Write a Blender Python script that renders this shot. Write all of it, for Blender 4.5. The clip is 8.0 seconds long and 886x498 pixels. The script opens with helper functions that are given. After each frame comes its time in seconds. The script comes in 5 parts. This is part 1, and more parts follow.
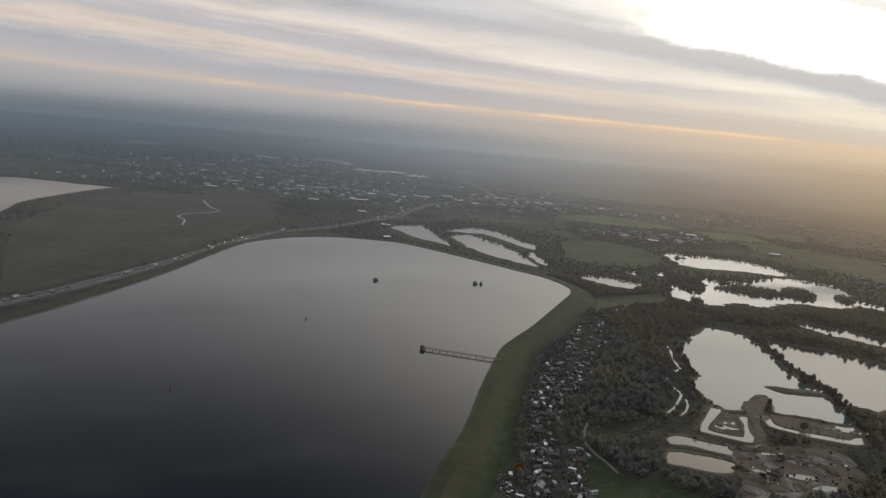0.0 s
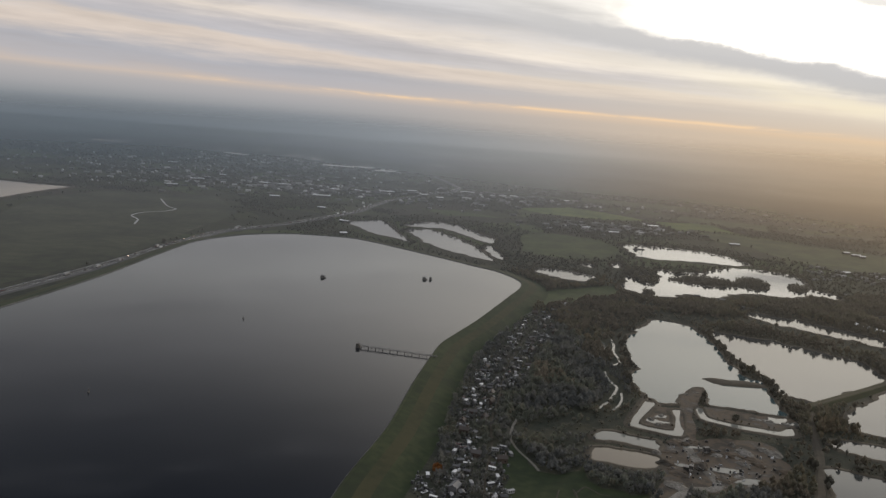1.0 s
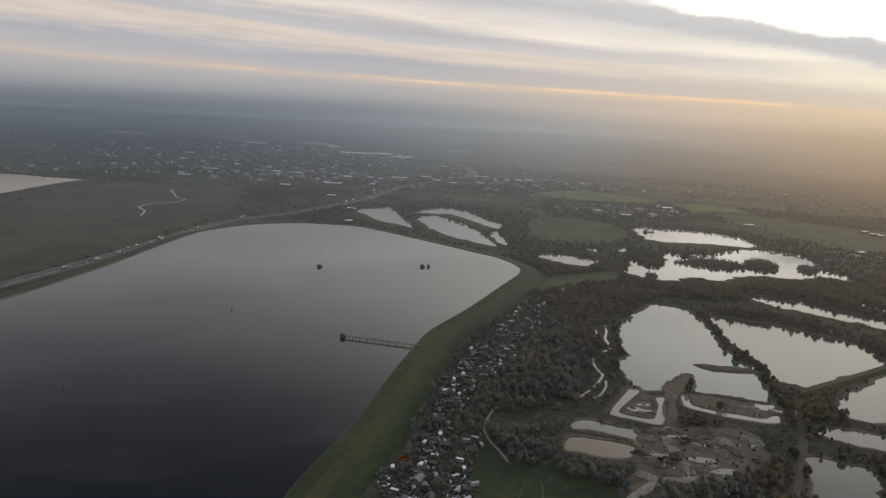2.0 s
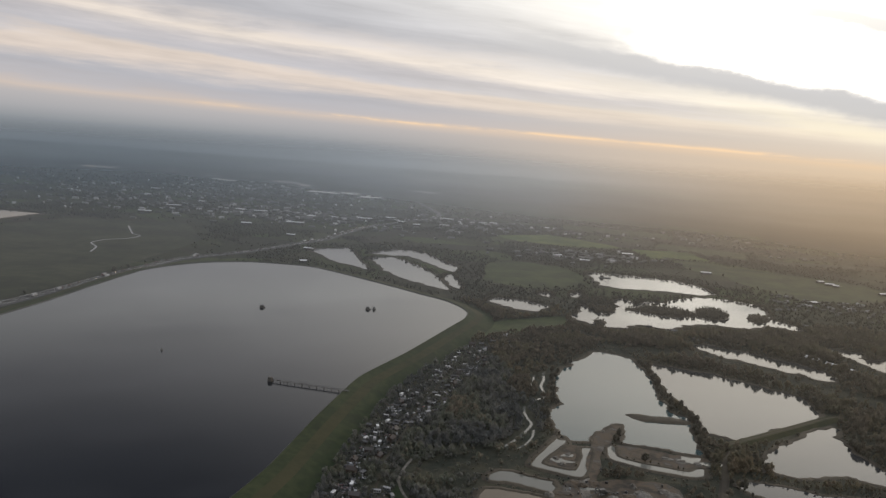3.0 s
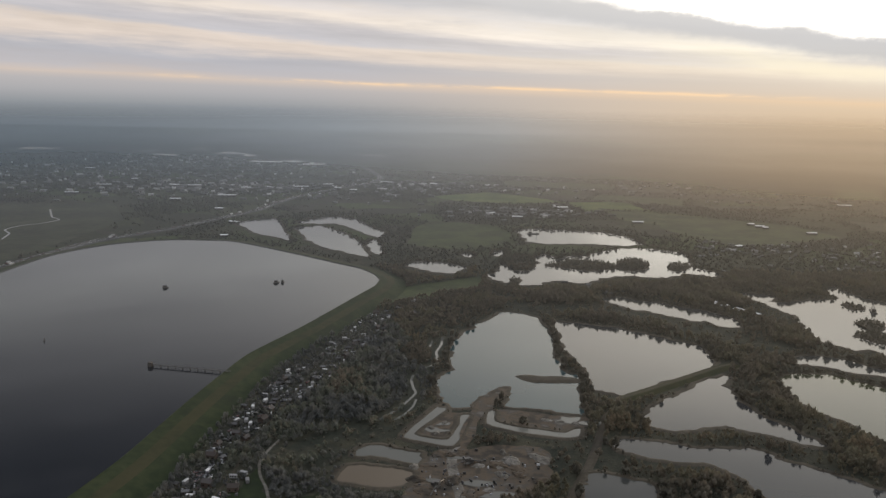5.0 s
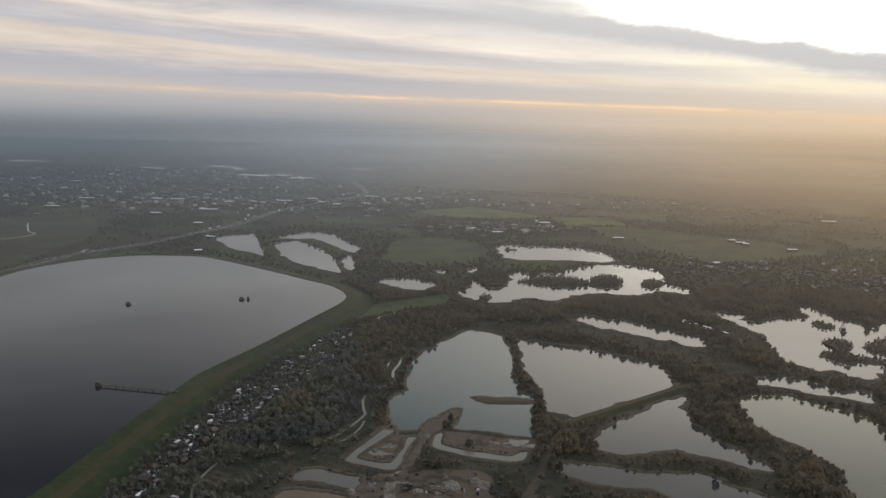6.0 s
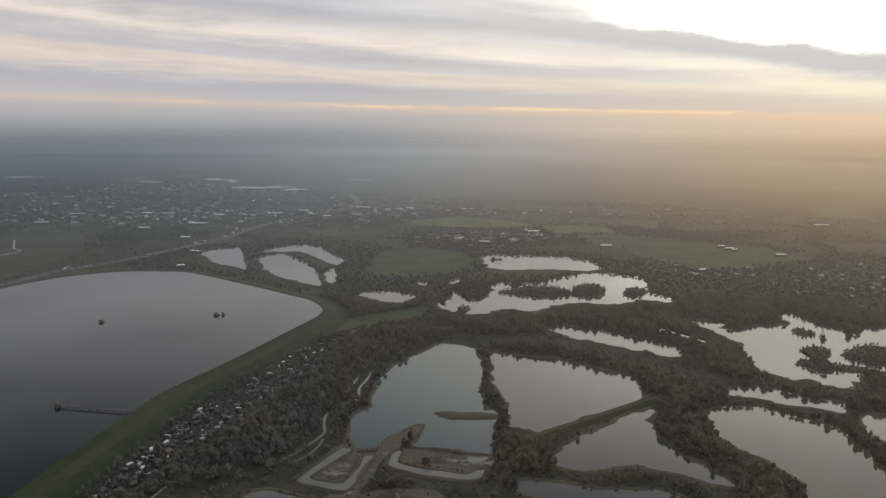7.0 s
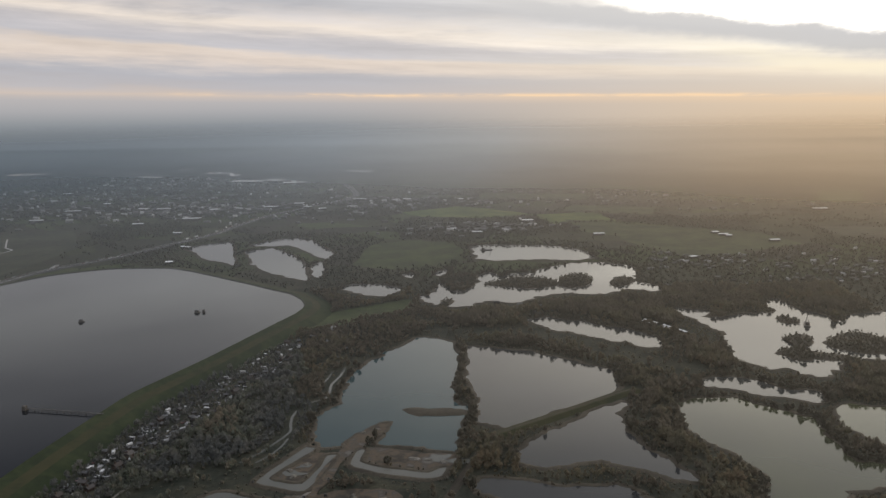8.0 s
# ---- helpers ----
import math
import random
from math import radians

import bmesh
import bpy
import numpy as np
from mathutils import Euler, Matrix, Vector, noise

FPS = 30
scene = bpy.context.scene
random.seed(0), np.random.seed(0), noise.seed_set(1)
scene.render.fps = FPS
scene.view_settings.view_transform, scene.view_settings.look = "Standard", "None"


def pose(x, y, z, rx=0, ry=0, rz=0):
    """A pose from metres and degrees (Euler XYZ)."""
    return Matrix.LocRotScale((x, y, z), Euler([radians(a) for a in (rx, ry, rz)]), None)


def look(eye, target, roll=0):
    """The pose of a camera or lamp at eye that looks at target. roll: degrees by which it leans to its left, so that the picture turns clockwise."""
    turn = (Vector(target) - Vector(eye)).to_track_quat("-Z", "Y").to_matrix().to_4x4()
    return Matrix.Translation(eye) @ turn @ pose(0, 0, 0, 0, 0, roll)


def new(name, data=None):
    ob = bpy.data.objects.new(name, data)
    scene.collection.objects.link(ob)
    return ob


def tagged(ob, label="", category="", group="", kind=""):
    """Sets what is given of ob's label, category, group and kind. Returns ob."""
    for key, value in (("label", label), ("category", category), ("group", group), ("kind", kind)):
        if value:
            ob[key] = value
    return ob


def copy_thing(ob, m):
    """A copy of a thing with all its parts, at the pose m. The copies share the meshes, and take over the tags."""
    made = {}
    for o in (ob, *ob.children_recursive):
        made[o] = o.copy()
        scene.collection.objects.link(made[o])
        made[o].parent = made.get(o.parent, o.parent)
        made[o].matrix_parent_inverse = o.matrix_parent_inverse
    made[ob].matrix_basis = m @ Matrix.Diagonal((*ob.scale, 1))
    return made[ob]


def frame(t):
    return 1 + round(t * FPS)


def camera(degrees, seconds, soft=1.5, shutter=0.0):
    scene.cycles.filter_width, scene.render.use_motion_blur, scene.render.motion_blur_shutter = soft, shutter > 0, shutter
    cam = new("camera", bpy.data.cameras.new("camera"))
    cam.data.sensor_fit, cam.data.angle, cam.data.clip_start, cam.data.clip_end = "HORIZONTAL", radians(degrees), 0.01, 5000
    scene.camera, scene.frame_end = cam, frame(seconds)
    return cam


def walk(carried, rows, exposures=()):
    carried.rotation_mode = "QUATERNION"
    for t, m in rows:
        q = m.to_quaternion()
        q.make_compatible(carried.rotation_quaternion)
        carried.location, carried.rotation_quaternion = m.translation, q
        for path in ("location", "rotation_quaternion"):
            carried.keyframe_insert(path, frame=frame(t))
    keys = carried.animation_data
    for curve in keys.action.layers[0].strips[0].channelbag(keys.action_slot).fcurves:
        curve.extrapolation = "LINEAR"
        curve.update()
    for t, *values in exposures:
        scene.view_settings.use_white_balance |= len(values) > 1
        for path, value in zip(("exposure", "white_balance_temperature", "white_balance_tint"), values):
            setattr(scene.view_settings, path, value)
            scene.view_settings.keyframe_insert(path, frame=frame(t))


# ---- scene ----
cam = camera(54.17, 8.0, soft=1.45)
PATH = [
    (0, (0.00, -0.00, 192.48), (-4.087, 98.755, 177.287), 5.02),
    (0.5, (18.55, 5.14, 194.31), (16.077, 104.059, 179.838), 4.91),
    (1, (36.97, 10.22, 196.14), (35.025, 108.954, 180.386), 4.29),
    (1.5, (55.28, 15.24, 197.96), (51.812, 113.573, 180.142), 3.67),
    (2.8, (102.30, 27.96, 202.67), (95.432, 126.479, 186.934), 2.44),
    (3, (109.46, 29.88, 203.40), (106.165, 128.988, 190.454), 4.29),
    (3.5, (127.28, 34.64, 205.20), (125.996, 133.299, 188.949), 0.82),
    (4, (144.97, 39.32, 206.99), (144.512, 138.013, 190.860), 0.24),
    (4.5, (162.55, 43.95, 208.78), (164.061, 142.314, 190.851), 2.04),
    (4.7, (169.54, 45.78, 209.50), (169.650, 144.183, 191.717), 1.10),
    (6, (214.54, 57.42, 214.12), (214.700, 156.142, 198.174), 1.30),
    (6.5, (231.63, 61.78, 215.89), (231.313, 160.632, 200.759), 0.89),
    (7, (248.59, 66.08, 217.65), (247.930, 164.937, 202.591), 0.29),
    (7.5, (265.44, 70.31, 219.41), (265.049, 169.068, 203.693), 0.27),
    (8, (282.16, 74.48, 221.16), (280.157, 173.104, 204.766), -0.92),
]
walk(cam, [(t, look(eye, target, roll)) for t, eye, target, roll in PATH],
     exposures=[(0, -0.08), (1.5, -0.08), (3, 0.03), (4.5, 0.05), (6, 0.03), (8, 0.02)])

# ---- world, sun ----
def lin(r, g, b):
    return tuple((c / 255 / 12.92 if c < 10.3 else ((c / 255 + 0.055) / 1.055) ** 2.4) for c in (r, g, b)) + (1.0,)


SUN_AZ, SUN_EL = 34.0, 7.0


class Nodes:
    """A small writer of node trees."""

    def __init__(self, tree):
        self.tree = tree
        tree.nodes.clear()

    def add(self, kind, **values):
        node = self.tree.nodes.new(kind)
        for key, value in values.items():
            if key in node.inputs:
                self.put(value, node.inputs[key])
            elif key == "operation":
                node.operation = value
        return node

    def put(self, value, socket):
        if isinstance(value, bpy.types.NodeSocket):
            self.tree.links.new(value, socket)
        else:
            socket.default_value = value

    def math(self, op, a, b=0.0, c=0.0):
        node = self.tree.nodes.new("ShaderNodeMath")
        node.operation = op
        for value, socket in zip((a, b, c), node.inputs):
            self.put(value, socket)
        return node.outputs[0]

    def ramp(self, fac, stops, smooth=False):
        node = self.tree.nodes.new("ShaderNodeValToRGB")
        node.color_ramp.interpolation = "EASE" if smooth else "LINEAR"
        points = node.color_ramp.elements
        for k, (at, colour) in enumerate(stops):
            point = points[k] if k < 2 else points.new(at)
            point.position, point.color = at, colour
        self.put(fac, node.inputs[0])
        return node.outputs[0]

    def mix(self, fac, a, b, blend="MIX"):
        node = self.tree.nodes.new("ShaderNodeMix")
        node.data_type, node.blend_type = "RGBA", blend
        self.put(fac, node.inputs[0])
        self.put(a, node.inputs[6])
        self.put(b, node.inputs[7])
        return node.outputs[2]

    def noise(self, vector, scale, detail=3.0, rough=0.55):
        node = self.tree.nodes.new("ShaderNodeTexNoise")
        self.put(vector, node.inputs["Vector"])
        node.inputs["Scale"].default_value, node.inputs["Detail"].default_value = scale, detail
        node.inputs["Roughness"].default_value = rough
        return node.outputs["Fac"]

    def smooth(self, x, a, b):
        node = self.tree.nodes.new("ShaderNodeMapRange")
        node.interpolation_type = "SMOOTHSTEP"
        self.put(x, node.inputs[0])
        node.inputs[1].default_value, node.inputs[2].default_value = a, b
        return node.outputs[0]


def evening_sky():
    world = bpy.data.worlds.new("evening_sky")
    world.use_nodes = True
    n = Nodes(world.node_tree)
    way = n.add("ShaderNodeTexCoord").outputs["Generated"]
    split = n.add("ShaderNodeSeparateXYZ", Vector=way)
    x, y, z = split.outputs
    el = n.math("MULTIPLY", n.math("ARCSINE", z), 57.2958)
    az = n.math("MULTIPLY", n.math("ARCTAN2", x, y), 57.2958)
    # streaks: long in azimuth, thin in elevation
    flat = n.add("ShaderNodeCombineXYZ", X=n.math("MULTIPLY", az, 0.05), Y=n.math("MULTIPLY", el, 0.32)).outputs[0]
    streak = n.noise(flat, 1.3, 5.0, 0.6)
    wide = n.add("ShaderNodeCombineXYZ", X=n.math("MULTIPLY", az, 0.035), Y=n.math("MULTIPLY", el, 0.09), Z=4.0).outputs[0]
    drift = n.noise(wide, 1.0, 2.0)
    wob = n.math("MULTIPLY", n.math("SUBTRACT", drift, 0.5), n.math("MULTIPLY", n.smooth(el, 0.0, 3.0), 1.2))
    tilt = n.math("ADD", 0.017, n.math("MULTIPLY", n.math("MINIMUM", n.math("MAXIMUM", el, 0.0), 9.0), 0.0085))
    tilt = n.math("MULTIPLY", tilt, n.math("MAXIMUM", n.math("MINIMUM", az, 45.0), -45.0))
    # the streaks dip more steeply towards the sun
    dip = n.math("MULTIPLY", n.math("MAXIMUM", n.math("MINIMUM", az, 40.0), 0.0), n.math("MULTIPLY", n.smooth(el, 1.2, 4.0), 0.05))
    tilt = n.math("ADD", tilt, dip)
    fray = n.math("MULTIPLY", n.math("SUBTRACT", streak, 0.5), n.math("MULTIPLY", n.smooth(el, 0.2, 3.0), 1.6))
    thin = n.add("ShaderNodeCombineXYZ", X=n.math("MULTIPLY", az, 0.09), Y=n.math("MULTIPLY", n.math("ADD", el, n.math("MULTIPLY", tilt, 0.8)), 1.1), Z=2.0).outputs[0]
    wisp = n.noise(thin, 1.0, 6.0, 0.62)
    fray = n.math("ADD", fray, n.math("MULTIPLY", n.math("SUBTRACT", wisp, 0.5), n.math("MULTIPLY", n.smooth(el, 0.2, 2.5), 1.3)))
    e2 = n.math("ADD", n.math("ADD", n.math("ADD", el, wob), fray), tilt)
    at = n.math("DIVIDE", n.math("ADD", e2, 8.0), 48.0)

    def stops(rows):
        return [((e + 8.0) / 48.0, lin(*c)) for e, c in rows]

    left = n.ramp(at, stops([(-8, (45, 45, 45)), (-5, (66, 68, 68)), (-3.4, (114, 119, 123)), (-2.5, (118, 123, 127)), (-1.9, (126, 131, 135)), (-1.3, (140, 145, 150)),
                             (-0.4, (172, 171, 173)), (0.1, (184, 180, 180)), (0.45, (206, 192, 182)), (0.8, (190, 186, 188)),
                             (1.5, (182, 182, 188)), (2.1, (218, 205, 195)), (2.6, (226, 212, 200)), (3.0, (192, 190, 194)), (3.6, (198, 194, 196)),
                             (4.4, (236, 224, 212)), (5.0, (214, 207, 204)), (5.8, (182, 182, 187)), (7.5, (192, 192, 196)), (10, (206, 207, 208)),
                             (14, (164, 165, 170)), (19, (106, 109, 118)), (24, (72, 75, 86)), (29, (122, 125, 134)), (38, (240, 242, 248))]))
    right = n.ramp(at, stops([(-8, (58, 50, 42)), (-5, (92, 80, 64)), (-3.4, (140, 122, 99)), (-2.4, (158, 135, 108)), (-1.2, (200, 174, 142)),
                              (0.1, (224, 199, 168)), (0.45, (234, 205, 170)), (0.9, (224, 205, 182)), (2.0, (228, 214, 196)), (2.8, (244, 230, 208)),
                              (3.6, (222, 214, 206)), (4.6, (246, 238, 222)), (6.0, (226, 222, 218)), (7.5, (244, 237, 224)), (10, (244, 234, 217)),
                              (14, (238, 227, 210)), (19, (212, 205, 194)), (24, (180, 180, 178)), (29, (190, 190, 190)), (38, (242, 242, 246))]))
    side = n.smooth(az, -13.0, 32.0)
    col = n.mix(side, left, right)
    # thicker, paler haze low over the middle of the plain
    mid = n.math("DIVIDE", n.math("SUBTRACT", az, 9.0), 13.0)
    pale = n.math("EXPONENT", n.math("MULTIPLY", n.math("MULTIPLY", mid, mid), -1.0))
    pale = n.math("MULTIPLY", pale, n.math("SUBTRACT", 1.0, n.smooth(el, -1.6, 0.2)))
    haze = n.add("ShaderNodeVectorMath", operation="SCALE")
    n.put(col, haze.inputs[0])
    n.put(n.math("ADD", 1.0, n.math("MULTIPLY", pale, 0.28)), haze.inputs["Scale"])
    col = haze.outputs[0]
    # wisps, lighter and darker
    shade = n.add("ShaderNodeVectorMath", operation="SCALE")
    n.put(col, shade.inputs[0])
    n.put(n.math("ADD", 1.0, n.math("MULTIPLY", n.math("SUBTRACT", wisp, 0.5), n.math("MULTIPLY", n.smooth(el, 0.5, 3.0), 0.55))), shade.inputs["Scale"])
    col = shade.outputs[0]
    # darker cloud streaks
    dark = n.math("MULTIPLY", n.smooth(streak, 0.5, 0.72), n.smooth(el, 2.2, 5.5))
    col = n.mix(n.math("MULTIPLY", dark, 0.45), col, lin(150, 151, 158))
    # one long dark streak of cloud on the sun's side, and the bright break between it and the next cloud above
    curl = n.add("ShaderNodeCombineXYZ", X=n.math("MULTIPLY", az, 0.22), Y=n.math("MULTIPLY", el, 0.5), Z=7.0).outputs[0]
    puff = n.math("SUBTRACT", n.noise(curl, 1.0, 6.0, 0.6), 0.5)
    line = n.math("ADD", n.math("SUBTRACT", 6.75, n.math("MULTIPLY", az, 0.135)), n.math("MULTIPLY", puff, 1.5))
    over = n.math("SUBTRACT", el, line)
    da = n.math("DIVIDE", n.math("SUBTRACT", az, SUN_AZ - 7), 15.0)
    de = n.math("DIVIDE", n.math("SUBTRACT", over, 2.2), 1.9)
    glow = n.math("EXPONENT", n.math("MULTIPLY", n.math("ADD", n.math("MULTIPLY", da, da), n.math("MULTIPLY", de, de)), -1.0))
    add = n.add("ShaderNodeVectorMath", operation="SCALE")
    add.inputs[0].default_value = (1.0, 0.94, 0.84)
    n.put(n.math("MULTIPLY", glow, 0.4), add.inputs["Scale"])
    col = n.mix(1.0, col, add.outputs[0], "ADD")
    gap = n.math("MULTIPLY", n.smooth(over, 0.32, 0.75), n.math("SUBTRACT", 1.0, n.smooth(over, 4.0, 8.5)))
    gap = n.math("MULTIPLY", gap, n.smooth(n.math("ADD", az, n.math("MULTIPLY", puff, 12.0)), 7.0, 15.0))
    col = n.mix(gap, col, (1.75, 1.66, 1.48, 1.0))
    below = n.math("DIVIDE", n.math("ADD", over, 1.6), 0.6)
    cream = n.math("EXPONENT", n.math("MULTIPLY", n.math("MULTIPLY", below, below), -1.0))
    col = n.mix(n.math("MULTIPLY", cream, n.math("MULTIPLY", n.smooth(az, 10.0, 22.0), 0.6)), col, lin(255, 243, 214))
    bar = n.math("MULTIPLY", n.smooth(over, -1.15, -0.35), n.math("SUBTRACT", 1.0, n.smooth(over, 0.25, 0.6)))
    bar = n.math("MULTIPLY", n.math("MULTIPLY", bar, n.smooth(az, -1.0, 6.0)), 0.85)
    col = n.mix(bar, col, lin(190, 189, 190))
    roof = n.math("MULTIPLY", n.smooth(over, 4.0, 4.4), n.math("SUBTRACT", 1.0, n.smooth(over, 4.8, 5.6)))
    col = n.mix(n.math("MULTIPLY", roof, n.math("MULTIPLY", n.smooth(az, 15.0, 20.0), 0.85)), col, lin(172, 172, 174))
    # the thin lit edge under the lowest cloud, broken along its length
    edge_at = n.math("ADD", n.math("ADD", el, n.math("MULTIPLY", az, 0.016)), n.math("MULTIPLY", n.math("SUBTRACT", wisp, 0.5), 0.25))
    edge = n.math("DIVIDE", n.math("SUBTRACT", edge_at, 0.62), 0.11)
    edge = n.math("EXPONENT", n.math("MULTIPLY", n.math("MULTIPLY", edge, edge), -1.0))
    broken = n.noise(n.add("ShaderNodeCombineXYZ", X=n.math("MULTIPLY", az, 0.16), Y=el, Z=11.0).outputs[0], 1.0, 4.0, 0.6)
    edge = n.math("MULTIPLY", edge, n.math("MULTIPLY", n.smooth(broken, 0.42, 0.62), n.smooth(az, -24.0, -8.0)))
    col = n.mix(n.math("MULTIPLY", edge, 0.8), col, lin(255, 219, 176))
    # a wide brightness of thin cloud above the hidden sun
    wa = n.math("DIVIDE", n.math("SUBTRACT", az, 21.0), 25.0)
    we = n.math("DIVIDE", n.math("SUBTRACT", el, 16.0), 7.2)
    wide_glow = n.math("EXPONENT", n.math("MULTIPLY", n.math("ADD", n.math("MULTIPLY", wa, wa), n.math("MULTIPLY", we, we)), -1.0))
    more = n.add("ShaderNodeVectorMath", operation="SCALE")
    more.inputs[0].default_value = (1.0, 0.93, 0.81)
    n.put(n.math("MULTIPLY", wide_glow, 1.2), more.inputs["Scale"])
    col = n.mix(1.0, col, more.outputs[0], "ADD")
    # the cloud is duller away from the sun
    dull = n.add("ShaderNodeVectorMath", operation="SCALE")
    n.put(col, dull.inputs[0])
    turned = n.math("MULTIPLY", n.math("SUBTRACT", 1.0, n.smooth(az, -34.0, -6.0)), n.smooth(el, 6.0, 14.0))
    n.put(n.math("SUBTRACT", 1.0, n.math("MULTIPLY", turned, 0.2)), dull.inputs["Scale"])
    col = dull.outputs[0]
    # clear evening sky between and above the clouds
    sky = n.tree.nodes.new("ShaderNodeTexSky")
    sky.sky_type, sky.sun_disc = "NISHITA", False
    sky.sun_elevation, sky.sun_rotation = radians(SUN_EL), radians(SUN_AZ)
    clear = n.add("ShaderNodeVectorMath", operation="SCALE")
    n.put(sky.outputs[0], clear.inputs[0])
    clear.inputs["Scale"].default_value = 0.06
    col = n.mix(n.math("MULTIPLY", n.smooth(el, 20.0, 60.0), 0.3), col, clear.outputs[0])
    # brighter cloud overhead, out of view, added to lift the land's tone
    high = n.add("ShaderNodeVectorMath", operation="SCALE")
    n.put(col, high.inputs[0])
    n.put(n.math("ADD", 1.0, n.math("MULTIPLY", n.smooth(el, 30.0, 48.0), 0.6)), high.inputs["Scale"])
    col = high.outputs[0]
    back = n.add("ShaderNodeBackground", Color=col, Strength=1.0)
    out = n.tree.nodes.new("ShaderNodeOutputWorld")
    n.tree.links.new(back.outputs[0], out.inputs[0])
    scene.world = world


evening_sky()
sun = bpy.data.lights.new("sun", "SUN")
sun.energy, sun.angle, sun.color = 1.2, radians(10), (1.0, 0.80, 0.58)
sun_ob = new("sun", sun)
a, e = radians(SUN_AZ), radians(SUN_EL)
sun_ob.matrix_world = look((2000 * math.sin(a), 2000 * math.cos(a), 2000 * math.tan(e)), (0, 0, 0))

# ---- materials ----
MATS = {}


def surface(name, stops, small=1.0, large=0.05, rough=0.85, bump=0.2, metal=0.0, per="", spec=0.3, object_space=False, thin=0.0):
    """A surface coloured by two scales of noise (sizes per metre) over a ramp of colours, with fine relief."""
    if name in MATS:
        return MATS[name]
    mat = bpy.data.materials.new(name)
    mat.use_nodes = True
    n = Nodes(mat.node_tree)
    if object_space:
        at = n.add("ShaderNodeTexCoord").outputs["Object"]
    else:
        at = n.add("ShaderNodeNewGeometry").outputs["Position"]
    fine, broad = n.noise(at, small, 4.0), n.noise(at, large, 3.0)
    fac = n.math("ADD", n.math("MULTIPLY", fine, 0.45), n.math("MULTIPLY", broad, 0.55))
    if per == "island":
        rnd = n.add("ShaderNodeNewGeometry").outputs["Random Per Island"]
        fac = n.math("ADD", n.math("MULTIPLY", n.smooth(broad, 0.3, 0.7), 0.8), n.math("MULTIPLY", rnd, 0.2))
    elif per == "piece":
        fac = n.add("ShaderNodeNewGeometry").outputs["Random Per Island"]
    elif per == "object":
        rnd = n.add("ShaderNodeObjectInfo").outputs["Random"]
        fac = n.math("ADD", n.math("MULTIPLY", fac, 0.4), n.math("MULTIPLY", rnd, 0.6))
    else:
        fac = n.smooth(fac, 0.3, 0.7)
    col = n.ramp(fac, [(k / max(1, len(stops) - 1), (*c, 1.0)) for k, c in enumerate(stops)])
    shade = n.tree.nodes.new("ShaderNodeBsdfPrincipled")
    n.put(col, shade.inputs["Base Color"])
    shade.inputs["Roughness"].default_value, shade.inputs["Metallic"].default_value = rough, metal
    shade.inputs["Specular IOR Level"].default_value = spec
    if bump:
        relief = n.tree.nodes.new("ShaderNodeBump")
        relief.inputs["Strength"].default_value, relief.inputs["Distance"].default_value = bump, 0.3
        n.put(fine, relief.inputs["Height"])
        n.put(relief.outputs[0], shade.inputs["Normal"])
    last = shade.outputs[0]
    if thin:
        pass_on = n.tree.nodes.new("ShaderNodeBsdfTranslucent")
        n.put(col, pass_on.inputs[0])
        both = n.tree.nodes.new("ShaderNodeMixShader")
        both.inputs[0].default_value = thin
        n.put(last, both.inputs[1])
        n.put(pass_on.outputs[0], both.inputs[2])
        last = both.outputs[0]
    out = n.tree.nodes.new("ShaderNodeOutputMaterial")
    n.tree.links.new(last, out.inputs[0])
    MATS[name] = mat
    return mat


def water_surface(name, deep, silt):
    mat = bpy.data.materials.new(name)
    mat.use_nodes = True
    n = Nodes(mat.node_tree)
    at = n.add("ShaderNodeNewGeometry").outputs["Position"]
    patch = n.smooth(n.noise(at, 0.006, 3.0), 0.35, 0.65)
    shade = n.tree.nodes.new("ShaderNodeBsdfPrincipled")
    n.put(n.mix(patch, (*deep, 1), (*silt, 1)), shade.inputs["Base Color"])
    shade.inputs["IOR"].default_value = 1.333
    wind = n.smooth(n.noise(at, 0.011, 4.0), 0.3, 0.75)
    n.put(n.math("ADD", n.math("MULTIPLY", wind, 0.05), 0.02), shade.inputs["Roughness"])
    relief = n.tree.nodes.new("ShaderNodeBump")
    relief.inputs["Strength"].default_value, relief.inputs["Distance"].default_value = 0.03, 0.05
    n.put(n.noise(at, 0.5, 2.0), relief.inputs["Height"])
    n.put(relief.outputs[0], shade.inputs["Normal"])
    out = n.tree.nodes.new("ShaderNodeOutputMaterial")
    n.tree.links.new(shade.outputs[0], out.inputs[0])
    return mat


